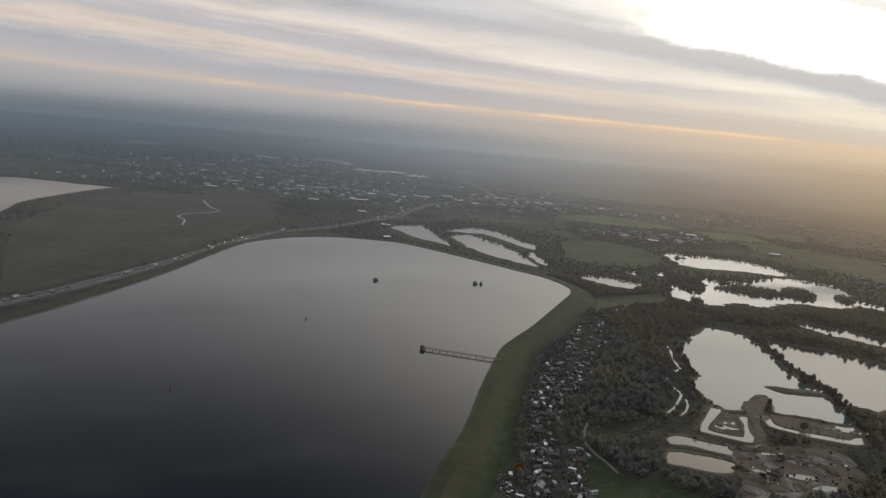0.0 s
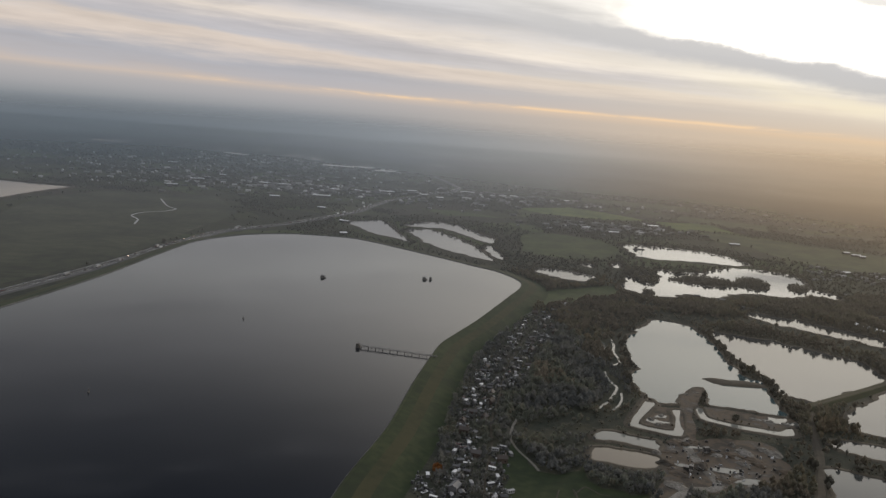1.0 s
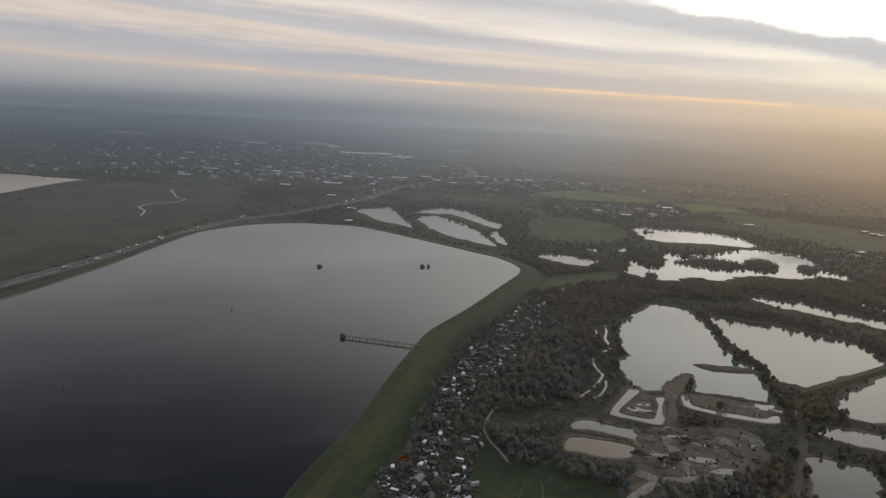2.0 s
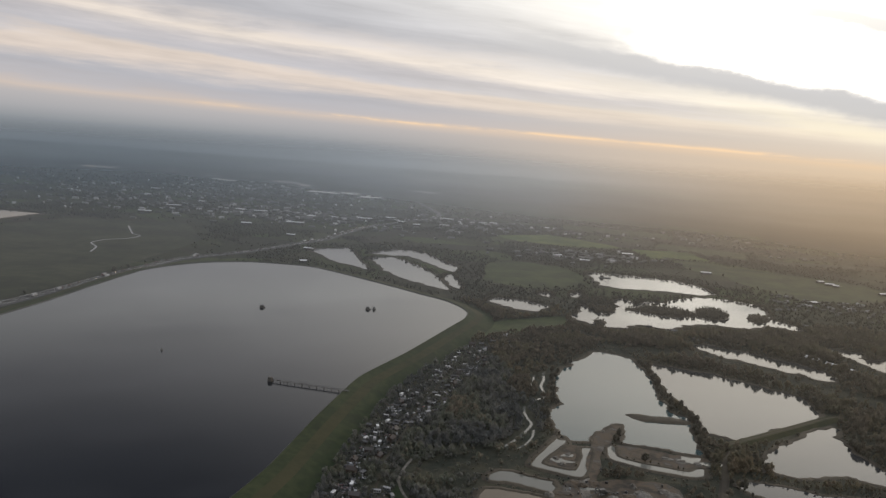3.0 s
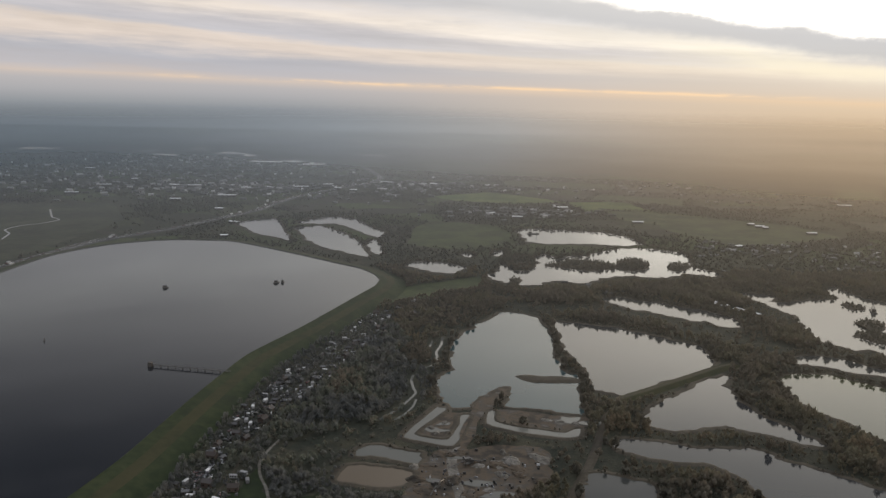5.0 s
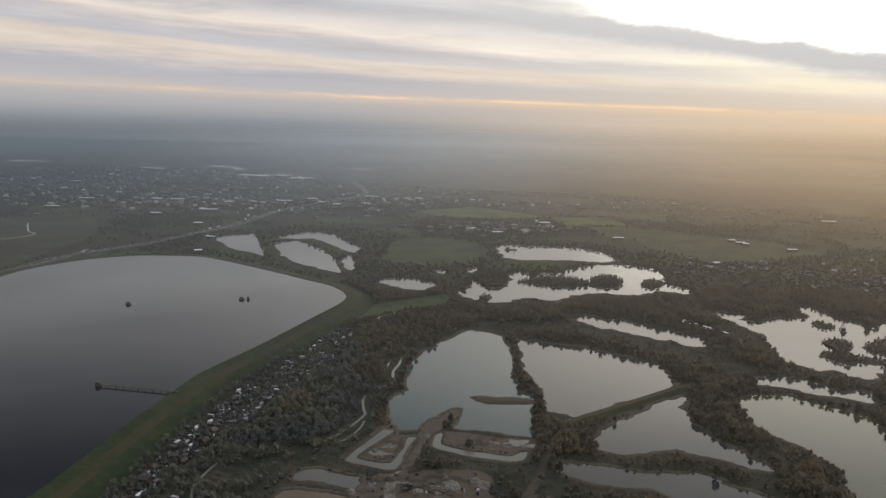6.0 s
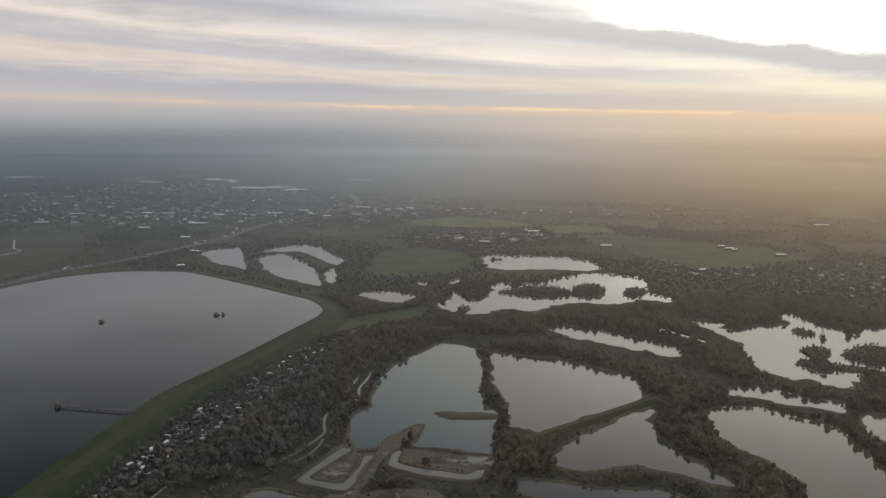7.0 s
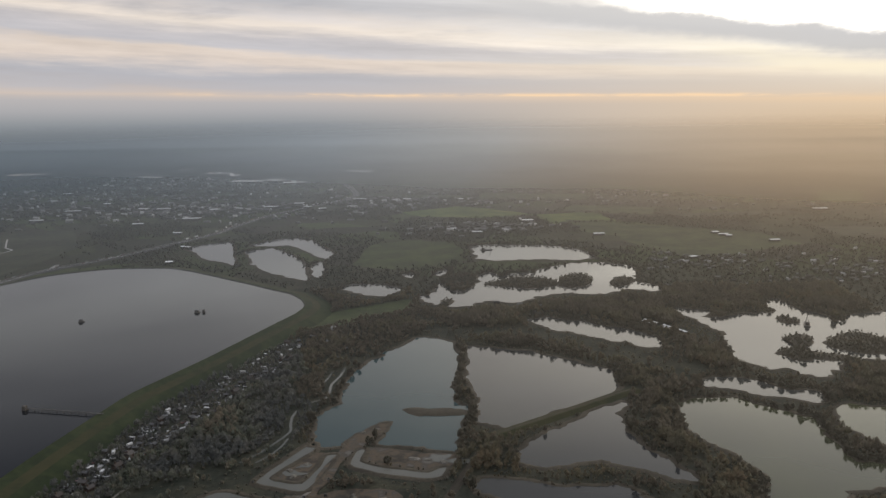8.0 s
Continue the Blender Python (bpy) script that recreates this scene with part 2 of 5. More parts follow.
def ground_surface():
    """Farmland: a patchwork of pasture, plough and scrub with darker and lighter ground in it."""
    mat = bpy.data.materials.new("farmland")
    mat.use_nodes = True
    n = Nodes(mat.node_tree)
    at = n.add("ShaderNodeNewGeometry").outputs["Position"]
    cells = n.tree.nodes.new("ShaderNodeTexVoronoi")
    warp = n.tree.nodes.new("ShaderNodeVectorMath")
    warp.operation = "ADD"
    shift = n.tree.nodes.new("ShaderNodeTexNoise")
    shift.inputs["Scale"].default_value = 0.0065
    n.put(at, shift.inputs["Vector"])
    scaled = n.add("ShaderNodeVectorMath", operation="SCALE")
    n.put(shift.outputs["Color"], scaled.inputs[0])
    scaled.inputs["Scale"].default_value = 100.0
    n.put(at, warp.inputs[0])
    n.put(scaled.outputs[0], warp.inputs[1])
    cells.inputs["Scale"].default_value = 0.009
    n.put(warp.outputs[0], cells.inputs["Vector"])
    pick = n.add("ShaderNodeSeparateXYZ", Vector=cells.outputs["Color"]).outputs[0]
    base = n.ramp(pick, [(0.0, (0.032, 0.034, 0.024, 1)), (0.25, (0.043, 0.048, 0.025, 1)), (0.45, (0.043, 0.039, 0.031, 1)),
                         (0.62, (0.042, 0.046, 0.027, 1)), (0.8, (0.060, 0.080, 0.030, 1)), (1.0, (0.056, 0.052, 0.039, 1))])
    scrub = n.ramp(n.smooth(n.noise(at, 0.05, 4.0), 0.3, 0.7), [(0.0, (0.022, 0.026, 0.020, 1)), (0.5, (0.032, 0.034, 0.026, 1)), (1.0, (0.048, 0.047, 0.033, 1))])
    far = n.smooth(n.add("ShaderNodeSeparateXYZ", Vector=at).outputs[1], 930.0, 1430.0)
    col = n.mix(n.math("MULTIPLY", far, 0.75), scrub, base)
    fine = n.noise(at, 0.35, 5.0, 0.7)
    col = n.mix(1.0, col, n.ramp(fine, [(0.25, (0.55, 0.55, 0.55, 1)), (0.75, (1.4, 1.4, 1.4, 1))]), "MULTIPLY")
    shade = n.tree.nodes.new("ShaderNodeBsdfPrincipled")
    n.put(col, shade.inputs["Base Color"])
    shade.inputs["Roughness"].default_value, shade.inputs["Specular IOR Level"].default_value = 0.95, 0.15
    relief = n.tree.nodes.new("ShaderNodeBump")
    relief.inputs["Strength"].default_value, relief.inputs["Distance"].default_value = 0.5, 1.2
    n.put(fine, relief.inputs["Height"])
    n.put(relief.outputs[0], shade.inputs["Normal"])
    out = n.tree.nodes.new("ShaderNodeOutputMaterial")
    n.tree.links.new(shade.outputs[0], out.inputs[0])
    return mat


FARMLAND = ground_surface()
WATER = water_surface("reservoir_water", (0.007, 0.009, 0.012), (0.011, 0.013, 0.016))
LAKE = water_surface("lake_water", (0.030, 0.032, 0.035), (0.046, 0.048, 0.046))
TURQUOISE = water_surface("quarry_water", (0.030, 0.054, 0.060), (0.044, 0.068, 0.072))
SILT_WATER = water_surface("silt_water", (0.115, 0.094, 0.070), (0.155, 0.128, 0.096))
MILKY = water_surface("milky_water", (0.085, 0.090, 0.084), (0.130, 0.130, 0.118))
GREEN_WATER = water_surface("green_water", (0.040, 0.044, 0.030), (0.062, 0.066, 0.036))
GRASS = surface("bank_grass", [(0.008, 0.014, 0.005), (0.014, 0.023, 0.007), (0.026, 0.034, 0.012)], 0.16, 0.02, 0.95, 0.4)
DRY_GRASS = surface("dry_bank_grass", [(0.012, 0.018, 0.006), (0.026, 0.027, 0.010), (0.034, 0.032, 0.013)], 0.14, 0.016, 0.95, 0.4)
PASTURE = surface("pasture", [(0.034, 0.052, 0.016), (0.062, 0.090, 0.022), (0.108, 0.132, 0.034)], 0.06, 0.009, 0.95, 0.2)
MOORLAND = surface("moor_grass", [(0.017, 0.020, 0.013), (0.030, 0.034, 0.020), (0.046, 0.046, 0.029)], 0.07, 0.011, 0.95, 0.3)
MEADOW = surface("meadow", [(0.020, 0.028, 0.012), (0.034, 0.046, 0.017), (0.052, 0.064, 0.024)], 0.09, 0.02, 0.95, 0.3)
MUD = surface("bank_mud", [(0.028, 0.024, 0.018), (0.046, 0.039, 0.028), (0.068, 0.058, 0.043)], 0.4, 0.03, 0.9, 0.3)
CONCRETE = surface("revetment_concrete", [(0.040, 0.040, 0.037), (0.062, 0.061, 0.056), (0.10, 0.097, 0.09)], 0.3, 0.02, 0.8, 0.2)
ASPHALT = surface("asphalt", [(0.034, 0.034, 0.036), (0.048, 0.048, 0.050), (0.066, 0.065, 0.064)], 0.4, 0.015, 0.75, 0.1)
PAINT = surface("road_paint", [(0.5, 0.5, 0.48), (0.75, 0.75, 0.72)], 1.0, 0.1, 0.6, 0.0)
SAND = surface("yard_sand", [(0.026, 0.024, 0.020), (0.046, 0.039, 0.031), (0.080, 0.062, 0.044), (0.056, 0.050, 0.043), (0.110, 0.102, 0.090)], 0.16, 0.035, 0.95, 0.5)
GRAVEL = surface("gravel", [(0.06, 0.055, 0.048), (0.115, 0.107, 0.093), (0.20, 0.19, 0.175)], 0.7, 0.06, 0.95, 0.6)
CROWN = surface("winter_crown", [(0.120, 0.113, 0.092), (0.141, 0.129, 0.104), (0.167, 0.146, 0.117), (0.151, 0.146, 0.105), (0.200, 0.153, 0.109)], 0.8, 0.022, 1.0, 0.0, per="island", spec=0.1, thin=0.45)
# cooler, greyer crowns for the western woods
WEST_CROWN = surface("cool_grey_crown", [(0.109, 0.117, 0.120), (0.135, 0.143, 0.143), (0.173, 0.173, 0.163), (0.149, 0.166, 0.131), (0.250, 0.200, 0.159)], 0.8, 0.022, 1.0, 0.0, per="island", spec=0.1, thin=0.45)
SHORE_CROWN = surface("shore_crown", [(0.117, 0.113, 0.096), (0.137, 0.130, 0.107), (0.170, 0.151, 0.118)], 0.9, 0.03, 1.0, 0.0, per="island", spec=0.1, thin=0.45)
FAR_CROWN = surface("far_crown", [(0.066, 0.068, 0.057), (0.088, 0.086, 0.073), (0.116, 0.108, 0.088)], 0.8, 0.01, 1.0, 0.0, per="island", spec=0.1, thin=0.45)
RUSSET = surface("russet_crown", [(0.13, 0.055, 0.02), (0.20, 0.085, 0.03)], 0.9, 0.1, 1.0, 0.4, per="island", spec=0.1)
FELT = surface("felt_roof", [(0.03, 0.03, 0.032), (0.045, 0.045, 0.048), (0.06, 0.06, 0.064), (0.20, 0.205, 0.21)], 0.8, 0.1, 0.6, 0.1, per="object")
BARK = surface("bark", [(0.035, 0.028, 0.021), (0.075, 0.06, 0.045)], 3.0, 0.4, 0.95, 0.4)
BRICK = surface("house_wall", [(0.07, 0.047, 0.038), (0.10, 0.078, 0.066), (0.24, 0.23, 0.22)], 1.5, 0.1, 0.9, 0.1, per="object")
TILE = surface("roof_tile", [(0.032, 0.031, 0.032), (0.05, 0.042, 0.038), (0.075, 0.073, 0.075)], 1.5, 0.2, 0.7, 0.3, per="object", spec=0.2)
WHITE = surface("white_cladding", [(0.09, 0.09, 0.095), (0.25, 0.25, 0.26), (0.76, 0.77, 0.77)], 0.6, 0.1, 0.45, 0.05, per="object", spec=0.5)
SHEET = surface("sheet_roof", [(0.35, 0.36, 0.37), (0.62, 0.63, 0.64), (0.85, 0.85, 0.84)], 0.4, 0.05, 0.25, 0.05, per="object", spec=0.8)
ROOF_SHEET = surface("bright_sheet_roof", [(0.70, 0.71, 0.72), (0.84, 0.85, 0.86)], 0.4, 0.05, 0.18, 0.03, per="object", spec=0.9)
STEEL = surface("weathered_steel", [(0.06, 0.06, 0.06), (0.13, 0.125, 0.12)], 1.0, 0.2, 0.55, 0.2, metal=0.4)
TIMBER = surface("dark_timber", [(0.055, 0.052, 0.048), (0.105, 0.097, 0.087)], 1.2, 0.2, 0.9, 0.3)
GLASS_DARK = surface("dark_glazing", [(0.01, 0.012, 0.014), (0.02, 0.022, 0.024)], 1.0, 0.2, 0.08, 0.0, spec=0.6)
CAR_PAINT = surface("car_paint", [(0.03, 0.03, 0.035), (0.10, 0.03, 0.028), (0.16, 0.16, 0.17), (0.40, 0.41, 0.42), (0.80, 0.80, 0.79)], 1.0, 0.2, 0.25, 0.0, per="object", spec=0.6)
RUBBER = surface("rubber", [(0.015, 0.015, 0.015), (0.03, 0.03, 0.03)], 2.0, 0.3, 0.9, 0.1)
TOWN_MIX = surface("town_walls_and_roofs", [(0.035, 0.033, 0.030), (0.045, 0.042, 0.038), (0.055, 0.05, 0.045), (0.07, 0.065, 0.06), (0.08, 0.078, 0.075), (0.11, 0.11, 0.11), (0.11, 0.11, 0.11), (0.48, 0.48, 0.48)], 0.5, 0.01, 0.4, 0.0, per="piece", spec=0.5)


# ---- shapes ----
def link_mesh(name, verts, faces, mat, parent=None, label="", smooth=False):
    data = bpy.data.meshes.new(name)
    data.from_pydata([tuple(v) for v in verts], [], [tuple(f) for f in faces])
    data.materials.append(mat)
    if smooth:
        data.polygons.foreach_set("use_smooth", [True] * len(data.polygons))
    ob = new(name, data)
    ob.parent = parent
    return tagged(ob, label)


def part(name, bm, mat, parent, label=""):
    data = bpy.data.meshes.new(name)
    bm.to_mesh(data)
    bm.free()
    data.materials.append(mat)
    ob = new(name, data)
    ob.parent = parent
    return tagged(ob, label)


def thing(name, x, y, z=0.0, turn=0.0, label="", category="", group="", kind=""):
    ob = new(name)
    ob.matrix_basis = pose(x, y, z, 0, 0, turn)
    ob.empty_display_size = 0.5
    return tagged(ob, label, category, group, kind)


def add_box(bm, x, y, z, sx, sy, sz, turn=0.0, bevel=0.0, taper=1.0):
    """A box centred at x, y with its foot at z; taper narrows its top."""
    made = bmesh.ops.create_cube(bm, size=1.0)["verts"]
    for v in made:
        k = taper if v.co.z > 0 else 1.0
        v.co = Vector((v.co.x * sx * k, v.co.y * sy * k, (v.co.z + 0.5) * sz))
    if bevel:
        edges = list({e for v in made for e in v.link_edges})
        made = list({v for f in bmesh.ops.bevel(bm, geom=edges, offset=bevel, segments=1, affect="EDGES")["faces"] for v in f.verts} | {v for v in made if v.is_valid})
    m = pose(x, y, z, 0, 0, turn)
    for v in made:
        v.co = m @ v.co
    return made


def add_bar(bm, p, q, r, sides=6, taper=1.0):
    p, q = Vector(p), Vector(q)
    made = bmesh.ops.create_cone(bm, cap_ends=True, segments=sides, radius1=r, radius2=r * taper, depth=(q - p).length)["verts"]
    m = Matrix.Translation((p + q) / 2) @ (q - p).to_track_quat("Z", "Y").to_matrix().to_4x4()
    for v in made:
        v.co = m @ v.co


def add_gable(bm, sx, sy, foot, rise, over=0.4):
    """A solid gable roof with its ridge along x."""
    hx, hy = sx / 2 + over, sy / 2 + over
    low = [bm.verts.new(p) for p in ((-hx, -hy, foot), (hx, -hy, foot), (hx, hy, foot), (-hx, hy, foot))]
    top = [bm.verts.new(p) for p in ((-hx, 0, foot + rise), (hx, 0, foot + rise))]
    for f in ((low[3], low[2], low[1], low[0]), (low[0], low[1], top[1], top[0]), (low[2], low[3], top[0], top[1]), (low[1], low[2], top[1]), (low[3], low[0], top[0])):
        bm.faces.new(f)


def rounded(points, steps=5, rough=0.0, closed=True, seed=0.0, straight=0.35):
    """A smooth line through points, ragged by rough metres."""
    p = np.array(points, float)
    n = len(p)
    out = []
    for k in range(n if closed else n - 1):
        if closed:
            a, b, c, d = (p[(k + j) % n] for j in (-1, 0, 1, 2))
        else:
            a, b, c, d = (p[min(max(k + j, 0), n - 1)] for j in (-1, 0, 1, 2))
        for s in range(steps):
            t = s / steps
            q = 0.5 * (2 * b + (c - a) * t + (2 * a - 5 * b + 4 * c - d) * t * t + (3 * b - a - 3 * c + d) * t ** 3)
            q = q * (1 - straight) + (b * (1 - t) + c * t) * straight
            if rough:
                big = np.array([noise.noise((q[0] * 0.06, q[1] * 0.06, seed)), noise.noise((q[0] * 0.06, q[1] * 0.06, seed + 7))])
                fine = np.array([noise.noise((q[0] * 0.23, q[1] * 0.23, seed)), noise.noise((q[0] * 0.23, q[1] * 0.23, seed + 7))])
                q = q + rough * (big * 1.6 + fine * 1.1)
            out.append(q)
    if not closed:
        out.append(p[-1])
    return np.array(out)


def area(p):
    x, y = p[:, 0], p[:, 1]
    return 0.5 * float(np.sum(x * np.roll(y, -1) - np.roll(x, -1) * y))


def outward(p):
    """Unit normals that point out of a closed line."""
    d = np.roll(p, -1, 0) - np.roll(p, 1, 0)
    nrm = np.stack([d[:, 1], -d[:, 0]], 1) * (1 if area(p) > 0 else -1)
    return nrm / np.maximum(np.linalg.norm(nrm, axis=1, keepdims=True), 1e-6)


def inside(q, poly):
    """Which of the points q lie inside the closed line poly."""
    x, y = q[:, 0], q[:, 1]
    hit = np.zeros(len(q), bool)
    lo, hi = poly.min(0), poly.max(0)
    box = (x >= lo[0]) & (x <= hi[0]) & (y >= lo[1]) & (y <= hi[1])
    k = np.where(box)[0]
    if not len(k):
        return hit
    xs, ys = x[k], y[k]
    h = np.zeros(len(k), bool)
    for (ax, ay), (bx, by) in zip(poly, np.roll(poly, -1, 0)):
        if ay == by:
            continue
        h ^= ((ay > ys) != (by > ys)) & (xs < (bx - ax) * (ys - ay) / (by - ay) + ax)
    hit[k] = h
    return hit


def away(q, line):
    """The distance of the points q from an open line."""
    best = np.full(len(q), 1e9)
    for a, b in zip(line[:-1], line[1:]):
        d = b - a
        t = np.clip(((q - a) @ d) / max(d @ d, 1e-9), 0, 1)
        best = np.minimum(best, np.linalg.norm(q - (a + t[:, None] * d), axis=1))
    return best


def sheet(name, line, z, mat, parent=None, label=""):
    from mathutils.geometry import tessellate_polygon
    pts = [Vector((x, y, z)) for x, y in line]
    faces = tessellate_polygon([pts])
    faces = [f if (pts[f[1]] - pts[f[0]]).cross(pts[f[2]] - pts[f[0]]).z > 0 else f[::-1] for f in faces]
    return link_mesh(name, pts, faces, mat, parent, label)


def loft(name, line, profile, mat, parent=None, label="", wobble=0.0):
    """A strip round a closed line; profile: offsets outwards and heights."""
    nrm, n = outward(line), len(line)
    verts, faces = [], []
    for k, (off, z) in enumerate(profile):
        for (x, y), (u, v) in zip(line, nrm):
            w = wobble * noise.noise((x * 0.05, y * 0.05, k)) if 0 < k < len(profile) - 1 else 0
            verts.append((x + u * off, y + v * off, z + w))
    turn = area(line) > 0
    for k in range(len(profile) - 1):
        for i in range(n):
            a, b = k * n + i, k * n + (i + 1) % n
            f = (a, a + n, b + n, b)
            faces.append(f if turn else f[::-1])
    return link_mesh(name, verts, faces, mat, parent, label, True)


def ribbon(name, line, half, z, mat, parent=None, label="", shift=0.0, edge=0.0):
    """A strip along an open line, half metres wide to each side, with sloping edges down to the ground where edge is given."""
    d = np.gradient(line, axis=0)
    nrm = np.stack([d[:, 1], -d[:, 0]], 1)
    nrm /= np.maximum(np.linalg.norm(nrm, axis=1, keepdims=True), 1e-6)
    offs = [(-half - edge, 0.02), (-half, z), (half, z), (half + edge, 0.02)] if edge else [(-half, z), (half, z)]
    verts, faces, m = [], [], len(offs)
    rows = [(p, q, 1.0) for p, q in zip(line, nrm)]
    if edge:
        d /= np.maximum(np.linalg.norm(d, axis=1, keepdims=True), 1e-6)
        rows = [(line[0] - d[0] * edge * 1.6, nrm[0], 0.0)] + rows + [(line[-1] + d[-1] * edge * 1.6, nrm[-1], 0.0)]
    for p, q, up in rows:
        for o, h in offs:
            c = p + q * (o + shift)
            verts.append((c[0], c[1], 0.02 + (h - 0.02) * up))
    for i in range(len(rows) - 1):
        for k in range(m - 1):
            a = i * m + k
            faces.append((a, a + 1, a + m + 1, a + m))
    ob = link_mesh(name, verts, faces, mat, parent, label)
    if ob.data.polygons[0].normal.z < 0:
        ob.data.flip_normals()
    return ob


# ---- plan: outlines in metres ----
RESERVOIR = [(-17, 402), (-12, 438), (1, 506), (11, 597), (20, 663), (28, 710), (58, 798), (93, 917), (107, 965), (110, 998), (101, 1029), (81, 1063), (51, 1090), (11, 1129), (-77, 1208), (-122, 1237), (-200, 1235), (-262, 1193), (-303, 1111), (-314, 993), (-320, 877), (-333, 770), (-346, 689), (-359, 629), (-371, 547)]
POND_A = [(-153, 1439), (-124, 1487), (-100, 1493), (-80, 1424), (-45, 1305), (-35, 1282), (-65, 1312), (-100, 1343), (-122, 1384)]
POND_B = [(-48, 1395), (-34, 1416), (-12, 1421), (21, 1369), (53, 1300), (67, 1239), (80, 1175), (55, 1196), (30, 1218), (1, 1259), (-16, 1296), (-32, 1346)]
POND_C = [(-56, 1456), (-45, 1492), (-6, 1530), (24, 1516), (59, 1438), (86, 1372), (83, 1327), (56, 1365), (24, 1430), (2, 1457), (-25, 1450)]
POND_D = [(75, 1289), (82, 1306), (89, 1267), (99, 1222), (94, 1186), (85, 1210), (73, 1264)]
POND_E = [(134, 1125), (162, 1141), (191, 1127), (212, 1108), (204, 1089), (183, 1072), (170, 1076), (149, 1098)]
POND_F = [(208, 1199), (220, 1214), (226, 1198), (215, 1175)]
POND_G = [(249, 1215), (264, 1231), (265, 1205), (253, 1190)]
LAKE_NORTH = [(298, 1412), (312, 1439), (345, 1440), (381, 1436), (425, 1422), (456, 1394), (474, 1354), (477, 1314), (452, 1294), (419, 1298), (395, 1303), (361, 1301), (331, 1295), (308, 1311), (304, 1351)]
LAKE_ISLES = [(234, 1063), (251, 1097), (261, 1167), (267, 1148), (270, 1104), (285, 1095), (298, 1119), (309, 1187), (323, 1211), (332, 1179), (350, 1199), (378, 1204), (417, 1255), (439, 1273), (479, 1271), (510, 1250), (516, 1212), (502, 1146), (526, 1106), (511, 1080), (481, 1092), (450, 1067), (423, 1070), (406, 1077), (365, 1054), (340, 1025), (313, 1040), (286, 1008), (260, 1016), (246, 1036)]
ISLE_A = [(309, 1132), (333, 1159), (358, 1176), (387, 1169), (406, 1145), (398, 1114), (367, 1102), (348, 1113), (327, 1117)]
ISLE_B = [(408, 1161), (421, 1187), (441, 1194), (450, 1168), (440, 1121), (417, 1103), (402, 1118)]
ISLE_C = [(469, 1144), (489, 1171), (502, 1157), (497, 1130), (475, 1109), (465, 1118)]
ISLE_D = [(259, 1035), (268, 1052), (274, 1037), (270, 1015), (262, 1013)]
LAKE_STRIP = [(350, 954), (379, 959), (402, 945), (426, 924), (450, 907), (466, 880), (466, 846), (454, 837), (438, 855), (416, 874), (397, 890), (378, 906), (364, 921)]
LAKE_QUARRY = [(207, 835), (224, 850), (240, 881), (254, 883), (275, 865), (274, 844), (277, 824), (279, 790), (277, 754), (276, 722), (278, 696), (286, 687), (282, 654), (277, 615), (277, 605), (259, 611), (244, 616), (226, 618), (229, 637), (232, 658), (222, 658), (217, 642), (207, 632), (202, 616), (193, 614), (182, 617), (182, 629), (180, 650), (178, 670), (183, 687), (190, 699), (189, 729), (191, 762), (195, 780), (202, 809), (211, 820)]
SPIT = [(238, 686), (248, 687), (261, 684), (275, 686), (285, 684), (286, 673), (268, 669), (251, 670), (243, 676)]
MOAT_WEST = [(184, 619), (181, 621), (170, 596), (162, 575), (158, 560), (177, 551), (189, 548), (195, 565), (201, 596), (201, 602), (195, 600), (193, 584), (186, 559), (173, 561), (165, 566), (171, 582), (184, 608)]
MOAT_EAST = [(214, 610), (219, 608), (217, 591), (229, 582), (247, 577), (261, 573), (267, 579), (272, 581), (269, 568), (260, 565), (242, 569), (225, 576), (211, 586)]
POOL_A = [(132, 540), (142, 547), (158, 541), (170, 536), (169, 522), (156, 526), (143, 530), (131, 531)]
POOL_B = [(129, 517), (143, 517), (160, 513), (166, 509), (163, 493), (148, 490), (132, 494), (124, 499)]
LAKE_EAST = [(291, 850), (310, 846), (345, 832), (372, 810), (398, 785), (407, 774), (405, 743), (402, 720), (374, 695), (346, 675), (319, 651), (313, 644), (303, 652), (295, 657), (294, 674), (294, 695), (291, 732), (288, 773), (287, 809)]
LAKE_DIKE = [(325, 620), (336, 634), (364, 661), (401, 697), (395, 664), (395, 645), (395, 624), (405, 603), (415, 583), (421, 560), (408, 561), (390, 575), (378, 582), (365, 588), (344, 581), (329, 582), (318, 589)]
LAKE_SOUTH = [(284, 553), (295, 563), (323, 559), (342, 551), (368, 555), (377, 551), (386, 537), (399, 528), (410, 515), (418, 504), (431, 492), (399, 432), (348, 430), (359, 471), (357, 498), (348, 519), (335, 529), (319, 532), (300, 540)]
LAKE_NEAR = [(265, 511), (278, 515), (289, 507), (300, 495), (291, 467), (276, 442), (251, 441), (259, 485)]
LAKE_WOOD = [(433, 657), (444, 692), (463, 706), (487, 702), (502, 686), (524, 668), (527, 646), (522, 606), (526, 584), (550, 578), (549, 550), (501, 543), (467, 486), (453, 486), (457, 535), (459, 559), (456, 592), (446, 620), (435, 639)]
LAKE_SLIP = [(470, 734), (488, 758), (508, 752), (528, 731), (556, 713), (544, 693), (521, 703), (500, 717), (481, 727)]
LAKE_FAR_EAST = [(513, 1001), (544, 982), (539, 952), (561, 958), (607, 973), (615, 1004), (631, 1040), (642, 1028), (642, 987), (661, 961), (659, 928), (682, 955), (726, 965), (764, 956), (677, 791), (643, 800), (610, 790), (590, 765), (572, 751), (554, 770), (541, 770), (526, 796), (524, 822), (524, 846), (533, 885), (527, 920), (516, 968)]
ISLE_E = [(604, 944), (615, 956), (624, 936), (618, 923), (602, 926)]
